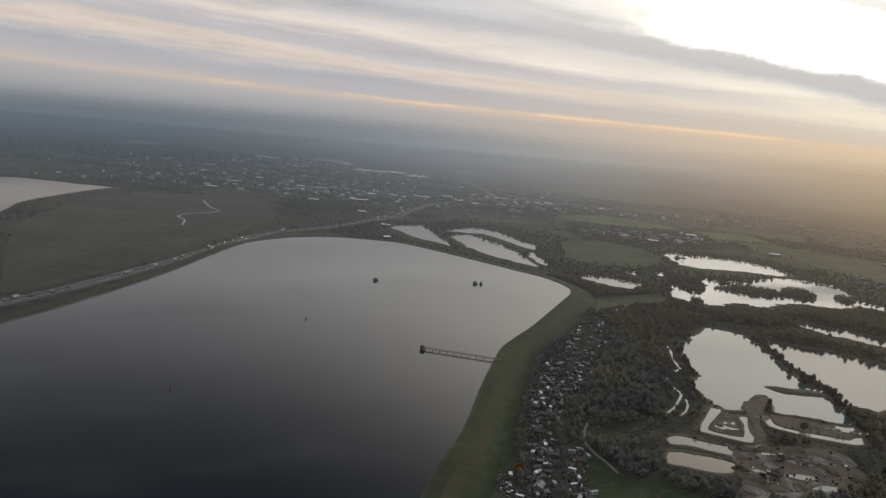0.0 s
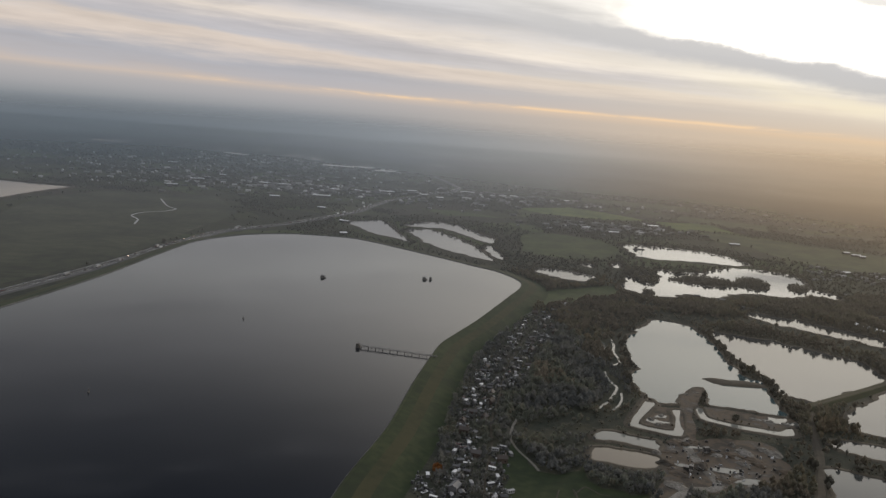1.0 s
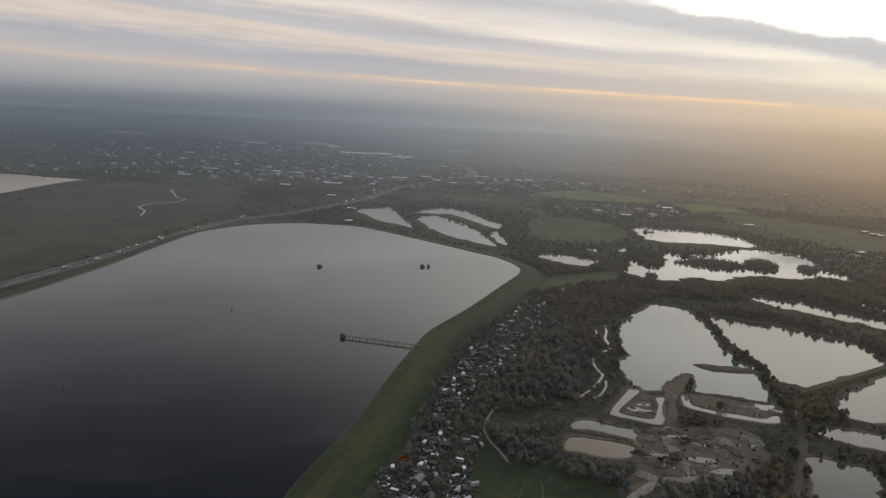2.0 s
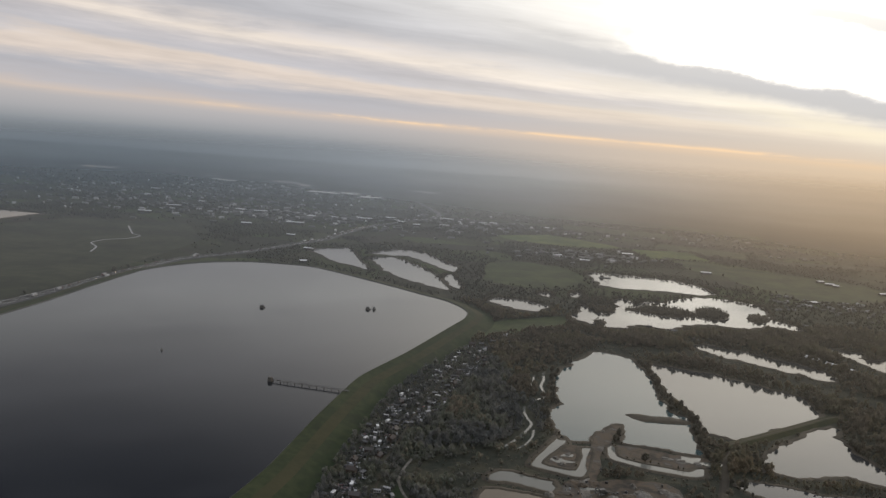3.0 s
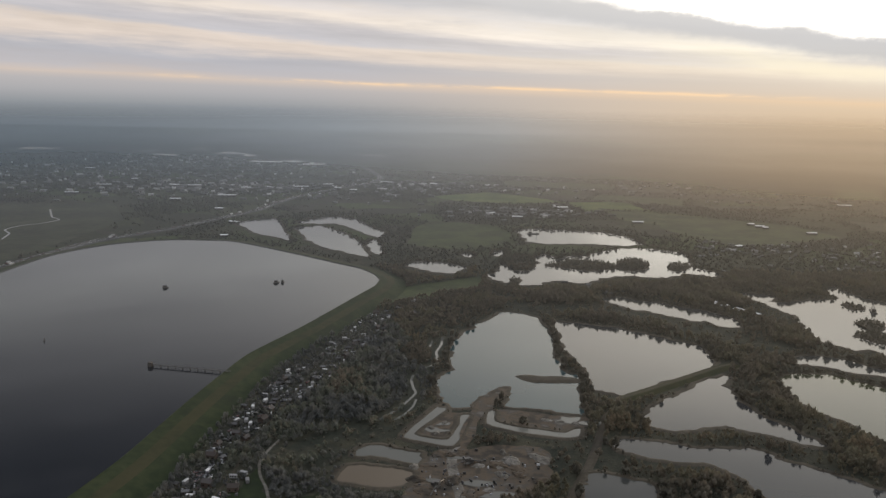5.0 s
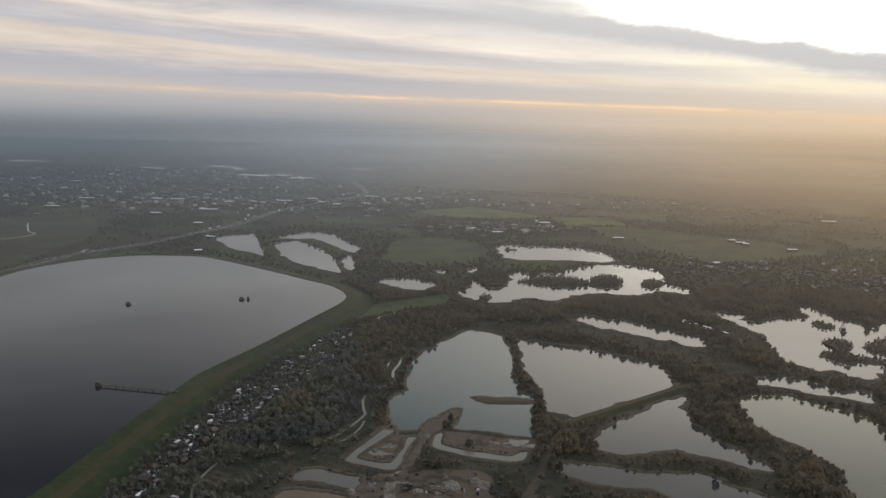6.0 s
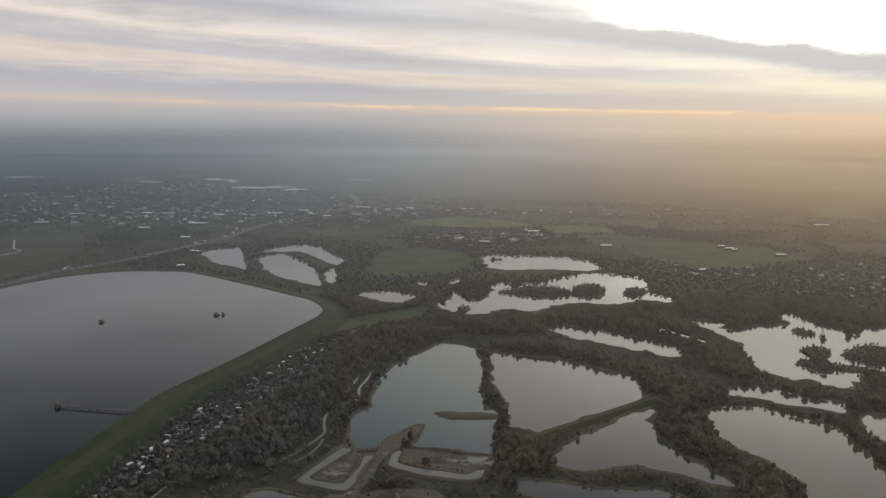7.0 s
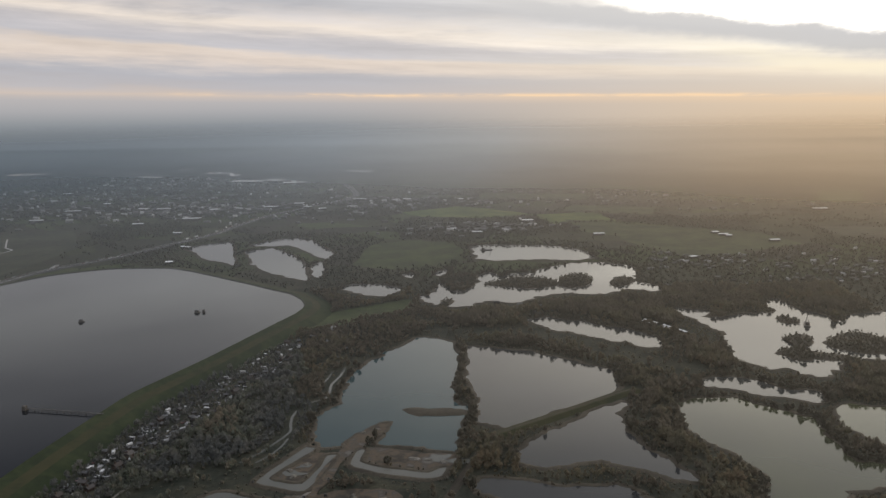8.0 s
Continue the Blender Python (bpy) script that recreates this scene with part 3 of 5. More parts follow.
ISLE_F = [(585, 871), (603, 884), (614, 875), (604, 847), (590, 832), (590, 811), (583, 794), (569, 795), (565, 805), (558, 817), (573, 833), (583, 845)]
ISLE_G = [(614, 852), (641, 881), (663, 888), (679, 867), (688, 851), (673, 822), (639, 813), (624, 824), (615, 837)]
ISLE_TAIL = [(572, 838), (590, 828), (606, 817), (624, 806), (616, 791), (597, 795), (579, 806), (565, 812)]
ISLE_LEFT = [(258, 1135), (270, 1112), (296, 1126), (300, 1180), (282, 1204), (262, 1186)]
POOL_EAST = [(554, 683), (569, 687), (589, 679), (612, 669), (580, 608), (557, 614), (551, 630), (542, 642)]
LAKE_WEST = [(-1163, 1543), (-953, 1661), (-892, 1676), (-793, 1661), (-706, 1648), (-718, 1528), (-722, 1358), (-716, 1297), (-684, 1194), (-617, 940), (-553, 731)]
BROOK = [(-439, 1248), (-452, 1296), (-476, 1332), (-473, 1376), (-450, 1404), (-444, 1446), (-468, 1472), (-513, 1565)]
STREAM_A = [(182, 790), (181, 767), (177, 745), (178, 726), (177, 712), (168, 702)]
STREAM_B = [(173, 778), (171, 756), (168, 743)]
STREAM_C = [(160, 684), (159, 670), (161, 654), (163, 642), (156, 620), (149, 604), (141, 590)]
STREAM_D = [(164, 630), (162, 615), (157, 600), (151, 590)]
TRACK = [(86, 569), (82, 552), (79, 540), (77, 520), (81, 502), (87, 488), (91, 475)]
MOTORWAY = [(-421, 641), (-405, 708), (-387, 771), (-370, 853), (-351, 961), (-332, 1114), (-306, 1248), (-240, 1369), (-187, 1513), (-157, 1598), (-144, 1695), (-114, 1852), (-49, 2013), (5, 2138), (20, 2263), (-19, 2453), (-68, 2655), (-73, 2919)]
VILLAGE = [(130, 885), (87, 768), (69, 686), (61, 633), (57, 593), (51, 549), (50, 500), (46, 465)]
LANES = [[(115, 872), (101, 790), (82, 719), (69, 674), (61, 648), (56, 607), (50, 555), (50, 508), (49, 492), (46, 462), (45, 439), (43, 417)],
         [(131, 877), (120, 781), (110, 760), (98, 708), (84, 648), (73, 626), (65, 592), (60, 552)],
         [(69, 504), (65, 457), (68, 437), (64, 424)],
         [(21, 457), (27, 435), (37, 425), (42, 417)]]
JETTY = [(-36, 674), (21, 662)]
RAFTS = [(-110, 938), (2, 973), (-145, 735), (-188, 525)]
YARD = [(169, 531), (189, 542), (228, 552), (246, 548), (245, 516), (238, 495), (224, 483), (200, 465), (176, 462), (156, 443), (154, 456), (163, 480), (165, 505)]
YARD_WEST = [(167, 581), (186, 604), (198, 601), (184, 563), (164, 563)]
YARD_EAST = [(221, 610), (258, 606), (281, 600), (273, 580), (250, 579), (219, 592)]
RAMP = [(190, 535), (200, 599), (204, 624), (218, 651), (231, 656), (226, 629), (211, 602), (195, 536)]
FAR_STRIP = [(-410, 2690), (-300, 2655), (-185, 2570), (-170, 2625), (-290, 2725), (-405, 2760)]
FAR_POOL = [(-600, 3080), (-530, 3010), (-468, 2925), (-452, 2985), (-520, 3090), (-580, 3140)]
FAR_WEST = [(-1315, 3110), (-1250, 3085), (-1185, 3080), (-1180, 3150), (-1250, 3180), (-1310, 3180)]
FIELD_A = [(157, 1881), (283, 1975), (397, 1869), (437, 1811), (318, 1778), (204, 1804)]
FIELD_B = [(137, 1456), (198, 1503), (272, 1461), (288, 1370), (268, 1278), (185, 1239), (129, 1275)]
FIELD_C = [(481, 1733), (622, 1639), (793, 1538), (815, 1412), (717, 1350), (619, 1457), (500, 1559)]
FIELD_D = [(575, 1636), (694, 1588), (705, 1429), (706, 1325), (611, 1308), (544, 1472)]
MOOR = [(-615, 1100), (-682, 1450), (-646, 1607), (-446, 1668), (-342, 1470), (-345, 1238), (-362, 991), (-395, 843), (-425, 742)]
FIELD_E = [(78, 526), (85, 484), (93, 472), (119, 486), (119, 456), (149, 455), (147, 422), (70, 409), (72, 477)]
PATH_A = [(100, 451), (97, 437), (94, 413)]
PATH_B = [(108, 453), (109, 441), (106, 415)]
PATH_C = [(108, 447), (115, 458), (122, 450), (127, 449)]
CAUSEWAY = [(306, 627), (293, 603), (282, 567), (271, 531), (256, 492), (242, 458)]
BANK_FOOT_FIELD = [(120, 974), (163, 1010), (230, 1053), (220, 989), (164, 940), (130, 897)]
ROOFS = [(-1196, 3060), (-983, 3120), (-834, 3043), (-729, 2886), (-706, 3199), (-545, 2991), (-573, 3201), (-355, 2679), (-275, 2705), (-206, 2617), (-60, 3024), (-760, 2353), (-573, 1796), (-568, 1953), (-549, 2092), (-340, 1724), (-258, 1799), (-86, 2048), (-54, 1978), (-138, 1988), (-202, 1963), (-254, 1949), (-374, 1973), (-420, 1978), (-17, 1942), (48, 2126), (-224, 1602), (-141, 1306), (-159, 1442)]
ROOFS_EAST = [(410, 1706), (270, 1613), (312, 1568), (1099, 3028), (713, 1532), (719, 1506), (724, 1493), (780, 1440), (1008, 1825), (613, 1298), (517, 1530), (284, 2096), (157, 2112)]

# ---- ground and water ----
def build_ground():
    xs = np.concatenate([[-9000, -6000], np.arange(-4000, 4001, 200), [6000, 9000]])
    ys = np.concatenate([[-3000, -1500], np.arange(-600, 6001, 200), [7500, 9500]])
    verts = [(x, y, 0.0) for y in ys for x in xs]
    w = len(xs)
    faces = [(j * w + i, j * w + i + 1, (j + 1) * w + i + 1, (j + 1) * w + i) for j in range(len(ys) - 1) for i in range(w - 1)]
    tagged(link_mesh("ground", verts, faces, FARMLAND), "flat evening farmland of dark scrub, pasture and plough", "ground", kind="structure")


build_ground()
WATERS = []   # closed lines that no tree stands in
SHORES = []


def lake(points, mat, label, rough=3.0, z=0.25, bank=0.7, steps=8, name="lake"):
    line = rounded(points, steps, rough * 0.75, True, len(WATERS) * 3.1)
    ob = sheet(name, line, z, mat)
    tagged(ob, label, "lake", kind="structure")
    loft("bank", line, [(-1.0, z - 0.4), (0.4, bank), (2.0, bank * 0.8), (4.5, 0.05)], MUD, ob, "low muddy bank", 0.25)
    WATERS.append(line)
    SHORES.append(line)
    return line


def island(points, label):
    line = rounded(points, 4, 2.0, True, len(ISLES) * 1.7)
    c = line.mean(0)
    rings = [line, c + (line - c) * 0.85, c + (line - c) * 0.4]
    n = len(line)
    verts = [(x, y, h) for r, h in zip(rings, (0.2, 1.1, 1.6)) for x, y in r] + [(c[0], c[1], 1.7)]
    faces = [(k * n + i, k * n + (i + 1) % n, (k + 1) * n + (i + 1) % n, (k + 1) * n + i) for k in range(2) for i in range(n)]
    faces += [(2 * n + i, 2 * n + (i + 1) % n, 3 * n) for i in range(n)]
    ob = link_mesh("island", verts, faces if area(line) > 0 else [f[::-1] for f in faces], MUD, None, "", True)
    tagged(ob, label, "island", kind="structure")
    ISLES.append(line)


ISLES = []
# the great raised reservoir: the line runs on behind the camera
RES = rounded(RESERVOIR + [(-397, 347), (-347, 136), (-186, 37), (-56, 112), (-28, 279)], 6)
water = sheet("water", RES, 6.0, WATER)
tagged(water, "calm dark grey water of a raised reservoir", "reservoir", kind="structure")
dam = thing("embankment", 0, 0, 0, 0, "long grassy embankment with a pale stone edge", "embankment", kind="structure")
loft("revetment", RES, [(-6, 2.6), (0.0, 6.02), (0.9, 6.6)], CONCRETE, dam, "weathered sloping concrete revetment")
loft("crest_track", RES, [(0.9, 6.6), (1.0, 6.85), (1.25, 6.85), (1.35, 6.66), (3.6, 6.7)], GRASS, dam, "worn grass track behind a low wave wall")
loft("grass_slope", RES, [(3.6, 6.7), (9.5, 5.6)], GRASS, dam, "mown green upper slope", 0.3)
loft("berm", RES, [(9.5, 5.6), (13, 4.9), (18, 4.4)], DRY_GRASS, dam, "drier yellowish grass along the berm", 0.3)
loft("foot_slope", RES, [(18, 4.4), (28, 0.7), (32, 0.03)], GRASS, dam, "dark green lower slope", 0.3)
RES_OUT = RES + outward(RES) * 31

for pts, label in ((POND_A, "narrow bright pond with a ragged wooded shore"), (POND_B, "long bright pond between lines of trees"),
                   (POND_C, "curved bright pond behind a row of trees"), (POND_D, "small bright pond with ragged shores"),
                   (POND_E, "narrow bright pond at the embankment's foot"), (POND_F, "tiny pond among trees"), (POND_G, "tiny pond beside a wooded lake")):
    mid = (sum(p[0] for p in pts) / len(pts), sum(p[1] for p in pts) / len(pts))
    lake([(mid[0] + (x - mid[0]) * 1.05, mid[1] + (y - mid[1]) * 1.05) for x, y in pts], LAKE, label, 5.0)
lake(LAKE_NORTH, LAKE, "pale sunset-lit lake with straight shores", 5.0)
lake(LAKE_ISLES, LAKE, "pale ragged lake with wooded islands", 7.0)
lake(LAKE_STRIP, LAKE, "long narrow lake edged by bare trees", 6.0)
QUARRY = lake(LAKE_QUARRY, TURQUOISE, "greenish flooded gravel pit beside the works", 3.0)
lake(LAKE_EAST, LAKE, "wide flooded gravel pit behind a dike", 3.5)
lake(LAKE_DIKE, LAKE, "wedge-shaped grey lake below a dike", 4.0)
lake(LAKE_SOUTH, LAKE, "grey lake between belts of trees", 4.0)
lake(LAKE_NEAR, LAKE, "small dark grey lake beside round woodland", 4.0)
lake(LAKE_WOOD, GREEN_WATER, "broad greenish-grey lake ringed by woodland", 5.0)
lake(LAKE_SLIP, LAKE, "thin strip of water behind a row of trees", 4.0)
lake(LAKE_FAR_EAST, LAKE, "large pale lake with wooded islands", 6.0)
lake(POOL_EAST, GREEN_WATER, "greenish pool behind a wooded bank", 4.0)
lake(LAKE_WEST, WATER, "pale grey reservoir beyond the moor", 1.0, bank=2.5)
lake(POOL_A, MILKY, "shallow grey settling pool", 1.5)
lake(POOL_B, SILT_WATER, "shallow brown settling pool", 1.5)
lake(MOAT_WEST, MILKY, "pale water channel round a spoil bed", 0.6, steps=3)
lake(MOAT_EAST, MILKY, "pale water channel along the works", 0.6, steps=3)
for pts in (FAR_STRIP, FAR_POOL, FAR_WEST):
    lake(pts, LAKE, "distant pale strip of water on the plain", 6.0)
for pts in (ISLE_A, ISLE_B, ISLE_C, ISLE_D, ISLE_E, ISLE_F, ISLE_G, ISLE_TAIL, ISLE_LEFT):
    island(pts, "low wooded island in the lake")
island(SPIT, "bare earth spit reaching into the pit")
ISLES.pop()


def stream(points, half, label):
    line = rounded(points, 5, 0, False)
    ob = ribbon("stream", line, half, 0.12, MILKY)
    tagged(ob, label, "stream", kind="structure")
    LINES.append((line, half + 3))


LINES = []
stream(BROOK, 1.5, "bright winding brook across the moor")
stream(STREAM_A, 1.1, "pale winding ditch among trees")
stream(STREAM_B, 0.8, "pale winding ditch among trees")
stream(STREAM_C, 1.0, "pale winding ditch among trees")
stream(STREAM_D, 0.8, "pale winding ditch among trees")


def field(points, mat, label, z=0.06):
    line = rounded(points, 4, 5.0, True, 3.0, 1.0)
    tagged(sheet("field", line, z, mat), label, "field", kind="structure")
    FIELDS.append(line)


FIELDS = []
field(FIELD_A, PASTURE, "light green pasture")
field(FIELD_B, MEADOW, "green pasture beside ponds")
field(FIELD_C, MEADOW, "long green pasture in evening light", 0.08)
field(FIELD_D, MEADOW, "dull green pasture with hedges", 0.04)
field(MOOR, MOORLAND, "flat rough moor grass between reservoirs")
field(FIELD_E, GRASS, "dark open grass beside the works")
field(BANK_FOOT_FIELD, MEADOW, "rough grass at the embankment's foot")

# strips of pasture and plough beyond the lakes, with hedges round them
HEDGES = []
rng = random.Random(41)
for k in range(110):
    x, y = rng.uniform(-350, 1900), rng.uniform(1360, 3100)
    lx, ly, a = rng.uniform(50, 170), rng.uniform(30, 85), rng.choice((-0.35, -0.25, 0.1, 1.2)) + rng.uniform(-0.15, 0.15)
    quad = [(x + u * lx * math.cos(a) - w * ly * math.sin(a), y + u * lx * math.sin(a) + w * ly * math.cos(a)) for u, w in ((-1, -1), (1, -0.8), (0.9, 1), (-1.1, 0.8))]
    edge = rounded(quad, 6, 0, True, 0, 1.0)
    if x < -60 and y < 2100 or any(np.hypot(edge[:, 0] - f[:, 0].mean(), edge[:, 1] - f[:, 1].mean()).min() < 0.42 * np.ptp(f, axis=0).max() for f in FIELDS):
        continue
    if any(inside(edge, w).any() or np.hypot(x - w[:, 0], y - w[:, 1]).min() < 60 for w in WATERS):
        continue
    green = rng.random() < 0.55
    field(quad, (PASTURE if k % 3 == 0 else MEADOW) if green else MOORLAND, "green strip of far pasture" if green else "dull strip of far grassland", 0.03 + 0.0015 * k)
    HEDGES.append(edge)

# ---- roads ----
MWAY = rounded(MOTORWAY, 6, 0, False)
road = tagged(ribbon("road", MWAY, 6.2, 1.2, ASPHALT, edge=3), "grey motorway on a low bank with traffic", "road", kind="structure")
for off in (-5.8, -0.9, 0.9, 5.8):
    ribbon("lane_line", MWAY, 0.12, 1.22, PAINT, road, "white edge line", off)
barrier = ribbon("median_barrier", MWAY, 0.25, 1.9, CONCRETE, road, "pale median barrier", 0, 0.2)
LINES.append((MWAY, 15))
ROAD_B = rounded([(140, 420), (152, 435), (158, 446), (168, 459), (177, 467), (186, 468), (193, 476), (190, 500), (188, 527), (193, 546)], 5, 0, False)
tagged(ribbon("road", ROAD_B, 2.0, 0.3, GRAVEL, edge=1.5), "pale haul road into the works", "road", kind="structure")
PATH_LINE = rounded(TRACK, 5, 0, False)
tagged(ribbon("road", PATH_LINE, 0.6, 0.2, GRAVEL, edge=0.3), "pale footpath across rough ground", "road", kind="structure")
LINES += [(ROAD_B, 6), (PATH_LINE, 1.6)]
STREET = rounded([(x + 15, y) for x, y in VILLAGE] + [(58, 400)], 6, 0, False)
tagged(ribbon("road", STREET, 0.4, 0.18, MUD, edge=0.3), "narrow muddy lane along the embankment", "road", kind="structure")
LINES.append((STREET, 0.7))

for pts in (PATH_A, PATH_B, PATH_C):
    tagged(ribbon("road", rounded(pts, 5, 0, False), 0.28, 0.18, MUD, edge=0.25), "worn muddy path across dark grass", "path", kind="structure")
CAUSE = rounded(CAUSEWAY, 5, 0, False)
tagged(ribbon("road", CAUSE, 1.3, 0.5, MUD, edge=1.6), "muddy causeway track between pits", "road", kind="structure")
LINES.append((CAUSE, 3))
# the bare dike between two pits
DIKE = rounded([(300, 628), (316, 641), (345, 665), (375, 690), (402, 713), (416, 722)], 5, 0, False)
tagged(ribbon("dike", DIKE, 2.6, 2.0, DRY_GRASS, edge=4.2), "rough grassy earth dike between two pits", "dike", kind="structure")
ribbon("dike_track", DIKE, 0.7, 2.03, MUD, bpy.data.objects["dike"], "worn track along the top")
LINES.append((DIKE[3:], 8.5))

# ---- the works ----
def yard(points, mat, label, z):
    line = rounded(points, 4, 3.0, True, 9.0)
    tagged(sheet("yard", line, z, mat), label, "yard", kind="structure")
    FIELDS.append(line)


yard(YARD, SAND, "churned sand and gravel works yard", 0.10)
yard(YARD_WEST, SAND, "spoil bed of brown gravel", 0.14)
yard(YARD_EAST, SAND, "spoil bed of brown gravel", 0.18)
yard(RAMP, SAND, "sandy causeway running into the pit", 0.5)


def heap(x, y, r, h, turn, mat, label):
    bm = bmesh.new()
    bmesh.ops.create_icosphere(bm, subdivisions=3, radius=1.0)
    for v in bm.verts:
        k = noise.noise(v.co * 1.7 + Vector((x, y, 0))) * 0.35 + noise.noise(v.co * 5 + Vector((y, x, 0))) * 0.12
        flat = max(0.0, v.co.z)
        v.co = Vector((v.co.x * r * (1.15 - 0.3 * flat + k), v.co.y * r * 0.7 * (1.15 - 0.3 * flat + k), flat ** 1.1 * h * (1 + k)))
    ob = part("spoil_mound", bm, mat, None)
    ob.matrix_basis = pose(x, y, 0.05, 0, 0, turn)
    tagged(ob, label, "mound", "mounds in the works")


rng = random.Random(5)
for k in range(34):
    x, y = rng.uniform(166, 243), rng.uniform(466, 540)
    if inside(np.array([[x, y]]), rounded(YARD, 4))[0]:
        pale = rng.random() < 0.5
        heap(x, y, rng.uniform(2.5, 6.5), rng.uniform(0.8, 2.4), rng.uniform(0, 180), GRAVEL if pale else SAND,
             "pale grey washed gravel heap" if pale else "brown heap of raw sand")
for x, y in ((175, 577), (184, 586), (179, 569), (260, 592), (270, 589), (251, 594), (214, 639), (223, 645)):
    heap(x, y, rng.uniform(2.5, 4.5), rng.uniform(0.8, 1.8), rng.uniform(0, 180), GRAVEL, "low pale gravel heap on a spoil bed")


def screening_plant(x, y, turn):
    ob = thing("screening_plant", x, y, 0.1, turn, "grey steel gravel screening plant with conveyors", "plant")
    ob.scale = (0.55, 0.55, 0.55)
    bm = bmesh.new()
    for u in (-3, 3):
        for v in (-2, 2):
            add_bar(bm, (u, v, 0), (u, v, 6), 0.2)
    for z in (3, 6):
        add_box(bm, 0, 0, z - 0.15, 6.4, 4.4, 0.3)
    part("frame", bm, STEEL, ob)
    bm = bmesh.new()
    add_box(bm, 0, 0, 6.0, 6, 4, 3.2, bevel=0.15, taper=1.15)
    part("screen_box", bm, STEEL, ob, "weathered sheet-metal housing")
    for side in (-1, 1):
        bm = bmesh.new()
        add_bar(bm, (side * 3, 0, 6.5), (side * 19, 0, 2.0), 0.55, 4)
        add_bar(bm, (side * 14, -1, 0), (side * 14, 0, 3.4), 0.15)
        add_bar(bm, (side * 14, 1, 0), (side * 14, 0, 3.4), 0.15)
        part("conveyor", bm, STEEL, ob)
    bm = bmesh.new()
    add_box(bm, 6, 5, 0, 5, 5, 4.5, bevel=0.1, taper=1.25)
    part("hopper", bm, STEEL, ob)


for k, (x, y, r) in enumerate(((203, 497, 5), (190, 531, 4), (222, 530, 3.5), (212, 482, 6), (176, 500, 3), (268, 596, 7), (281, 590, 5), (178, 573, 5), (184, 584, 4))):
    puddle = [(x + r * (1 + 0.5 * math.sin(k * 2.1 + j * 1.9)) * math.cos(j * 0.785) * 1.5, y + r * 0.8 * (1 + 0.4 * math.cos(k + j * 2.3)) * math.sin(j * 0.785)) for j in range(8)]
    tagged(sheet("puddle", rounded(puddle, 4), 0.32, MILKY), "pale shallow puddle on churned gravel", "puddle", kind="structure")


screening_plant(197, 520, 25)
screening_plant(180, 489, 70)


def gabled(name, sx, sy, wall, rise, wall_mat, roof_mat, label, category, group="", chimney=False, doors=0):
    """A building under a gable roof, at the origin: the original for copies."""
    ob = thing(name, 0, 0, 0, 0, label, category, group)
    bm = bmesh.new()
    add_box(bm, 0, 0, 0, sx, sy, wall)
    for s in (-1, 1):
        tri = [bm.verts.new((s * sx / 2, u, w)) for u, w in ((-sy / 2, wall), (sy / 2, wall), (0, wall + rise * 0.92))]
        bm.faces.new(tri if s > 0 else tri[::-1])
    part("wall", bm, wall_mat, ob)
    bm = bmesh.new()
    add_gable(bm, sx, sy, wall + 0.02, rise)
    part("roof", bm, roof_mat, ob)
    if chimney:
        bm = bmesh.new()
        add_box(bm, sx * 0.3, 0.3, wall + rise * 0.5, 0.8, 0.6, rise * 0.5 + 1.1)
        part("chimney", bm, BRICK, ob)
    for s in (-1, 1):
        for u in (-0.28, 0.28):
            bm = bmesh.new()
            add_box(bm, u * sx, s * (sy / 2 + 0.02), wall * 0.3 if not doors else 0.05, sx * 0.16 if not doors else min(3.5, sx * 0.2), 0.1, wall * (0.3 if not doors else 0.7))
            part("window" if not doors else "door", bm, GLASS_DARK if not doors else CONCRETE, ob)
    return ob


def caravan(label):
    ob = thing("mobile_home", 0, 0, 0, 0, label, "mobile home", "mobile homes in the village")
    bm = bmesh.new()
    add_box(bm, 0, 0, 0.4, 4.2, 1.9, 1.7, bevel=0.12)
    part("body", bm, WHITE, ob)
    bm = bmesh.new()
    add_gable(bm, 4.2, 1.9, 2.12, 0.2, 0.08)
    part("roof", bm, WHITE, ob, "pale sheet roof")
    bm = bmesh.new()
    add_box(bm, 0, 0, 0, 3.6, 1.5, 0.42)
    part("footing", bm, TIMBER, ob)
    for u in (-1.3, 0, 1.3):
        bm = bmesh.new()
        add_box(bm, u, -0.97, 1.0, 0.8, 0.08, 0.9)
        part("window", bm, GLASS_DARK, ob)
    return ob


def car(label, group):
    ob = thing("car", 0, 0, 0, 0, label, "car", group)
    bm = bmesh.new()
    add_box(bm, 0, 0, 0.35, 4.4, 1.8, 0.65, bevel=0.18)
    part("body", bm, CAR_PAINT, ob)
    bm = bmesh.new()
    add_box(bm, -0.2, 0, 0.98, 2.5, 1.55, 0.5, bevel=0.12, taper=0.8)
    part("cabin", bm, GLASS_DARK, ob)
    for u in (-1.4, 1.4):
        for v in (-0.85, 0.85):
            bm = bmesh.new()
            add_bar(bm, (u, v - 0.1, 0.33), (u, v + 0.1, 0.33), 0.33, 10)
            part("wheel", bm, RUBBER, ob)
    return ob


def lorry(label, group):
    ob = thing("lorry", 0, 0, 0, 0, label, "lorry", group)
    bm = bmesh.new()
    add_box(bm, -1.0, 0, 0.8, 6.4, 2.2, 2.2, bevel=0.06)
    part("trailer", bm, WHITE, ob)
    bm = bmesh.new()
    add_box(bm, 3.3, 0, 0.5, 1.8, 2.1, 2.0, bevel=0.2)
    part("cab", bm, CAR_PAINT, ob)
    for u in (-3.4, -2.3, 1.6, 3.4):
        bm = bmesh.new()
        add_bar(bm, (u, -1.05, 0.42), (u, 1.05, 0.42), 0.42, 10)
        part("wheel", bm, RUBBER, ob)
    return ob


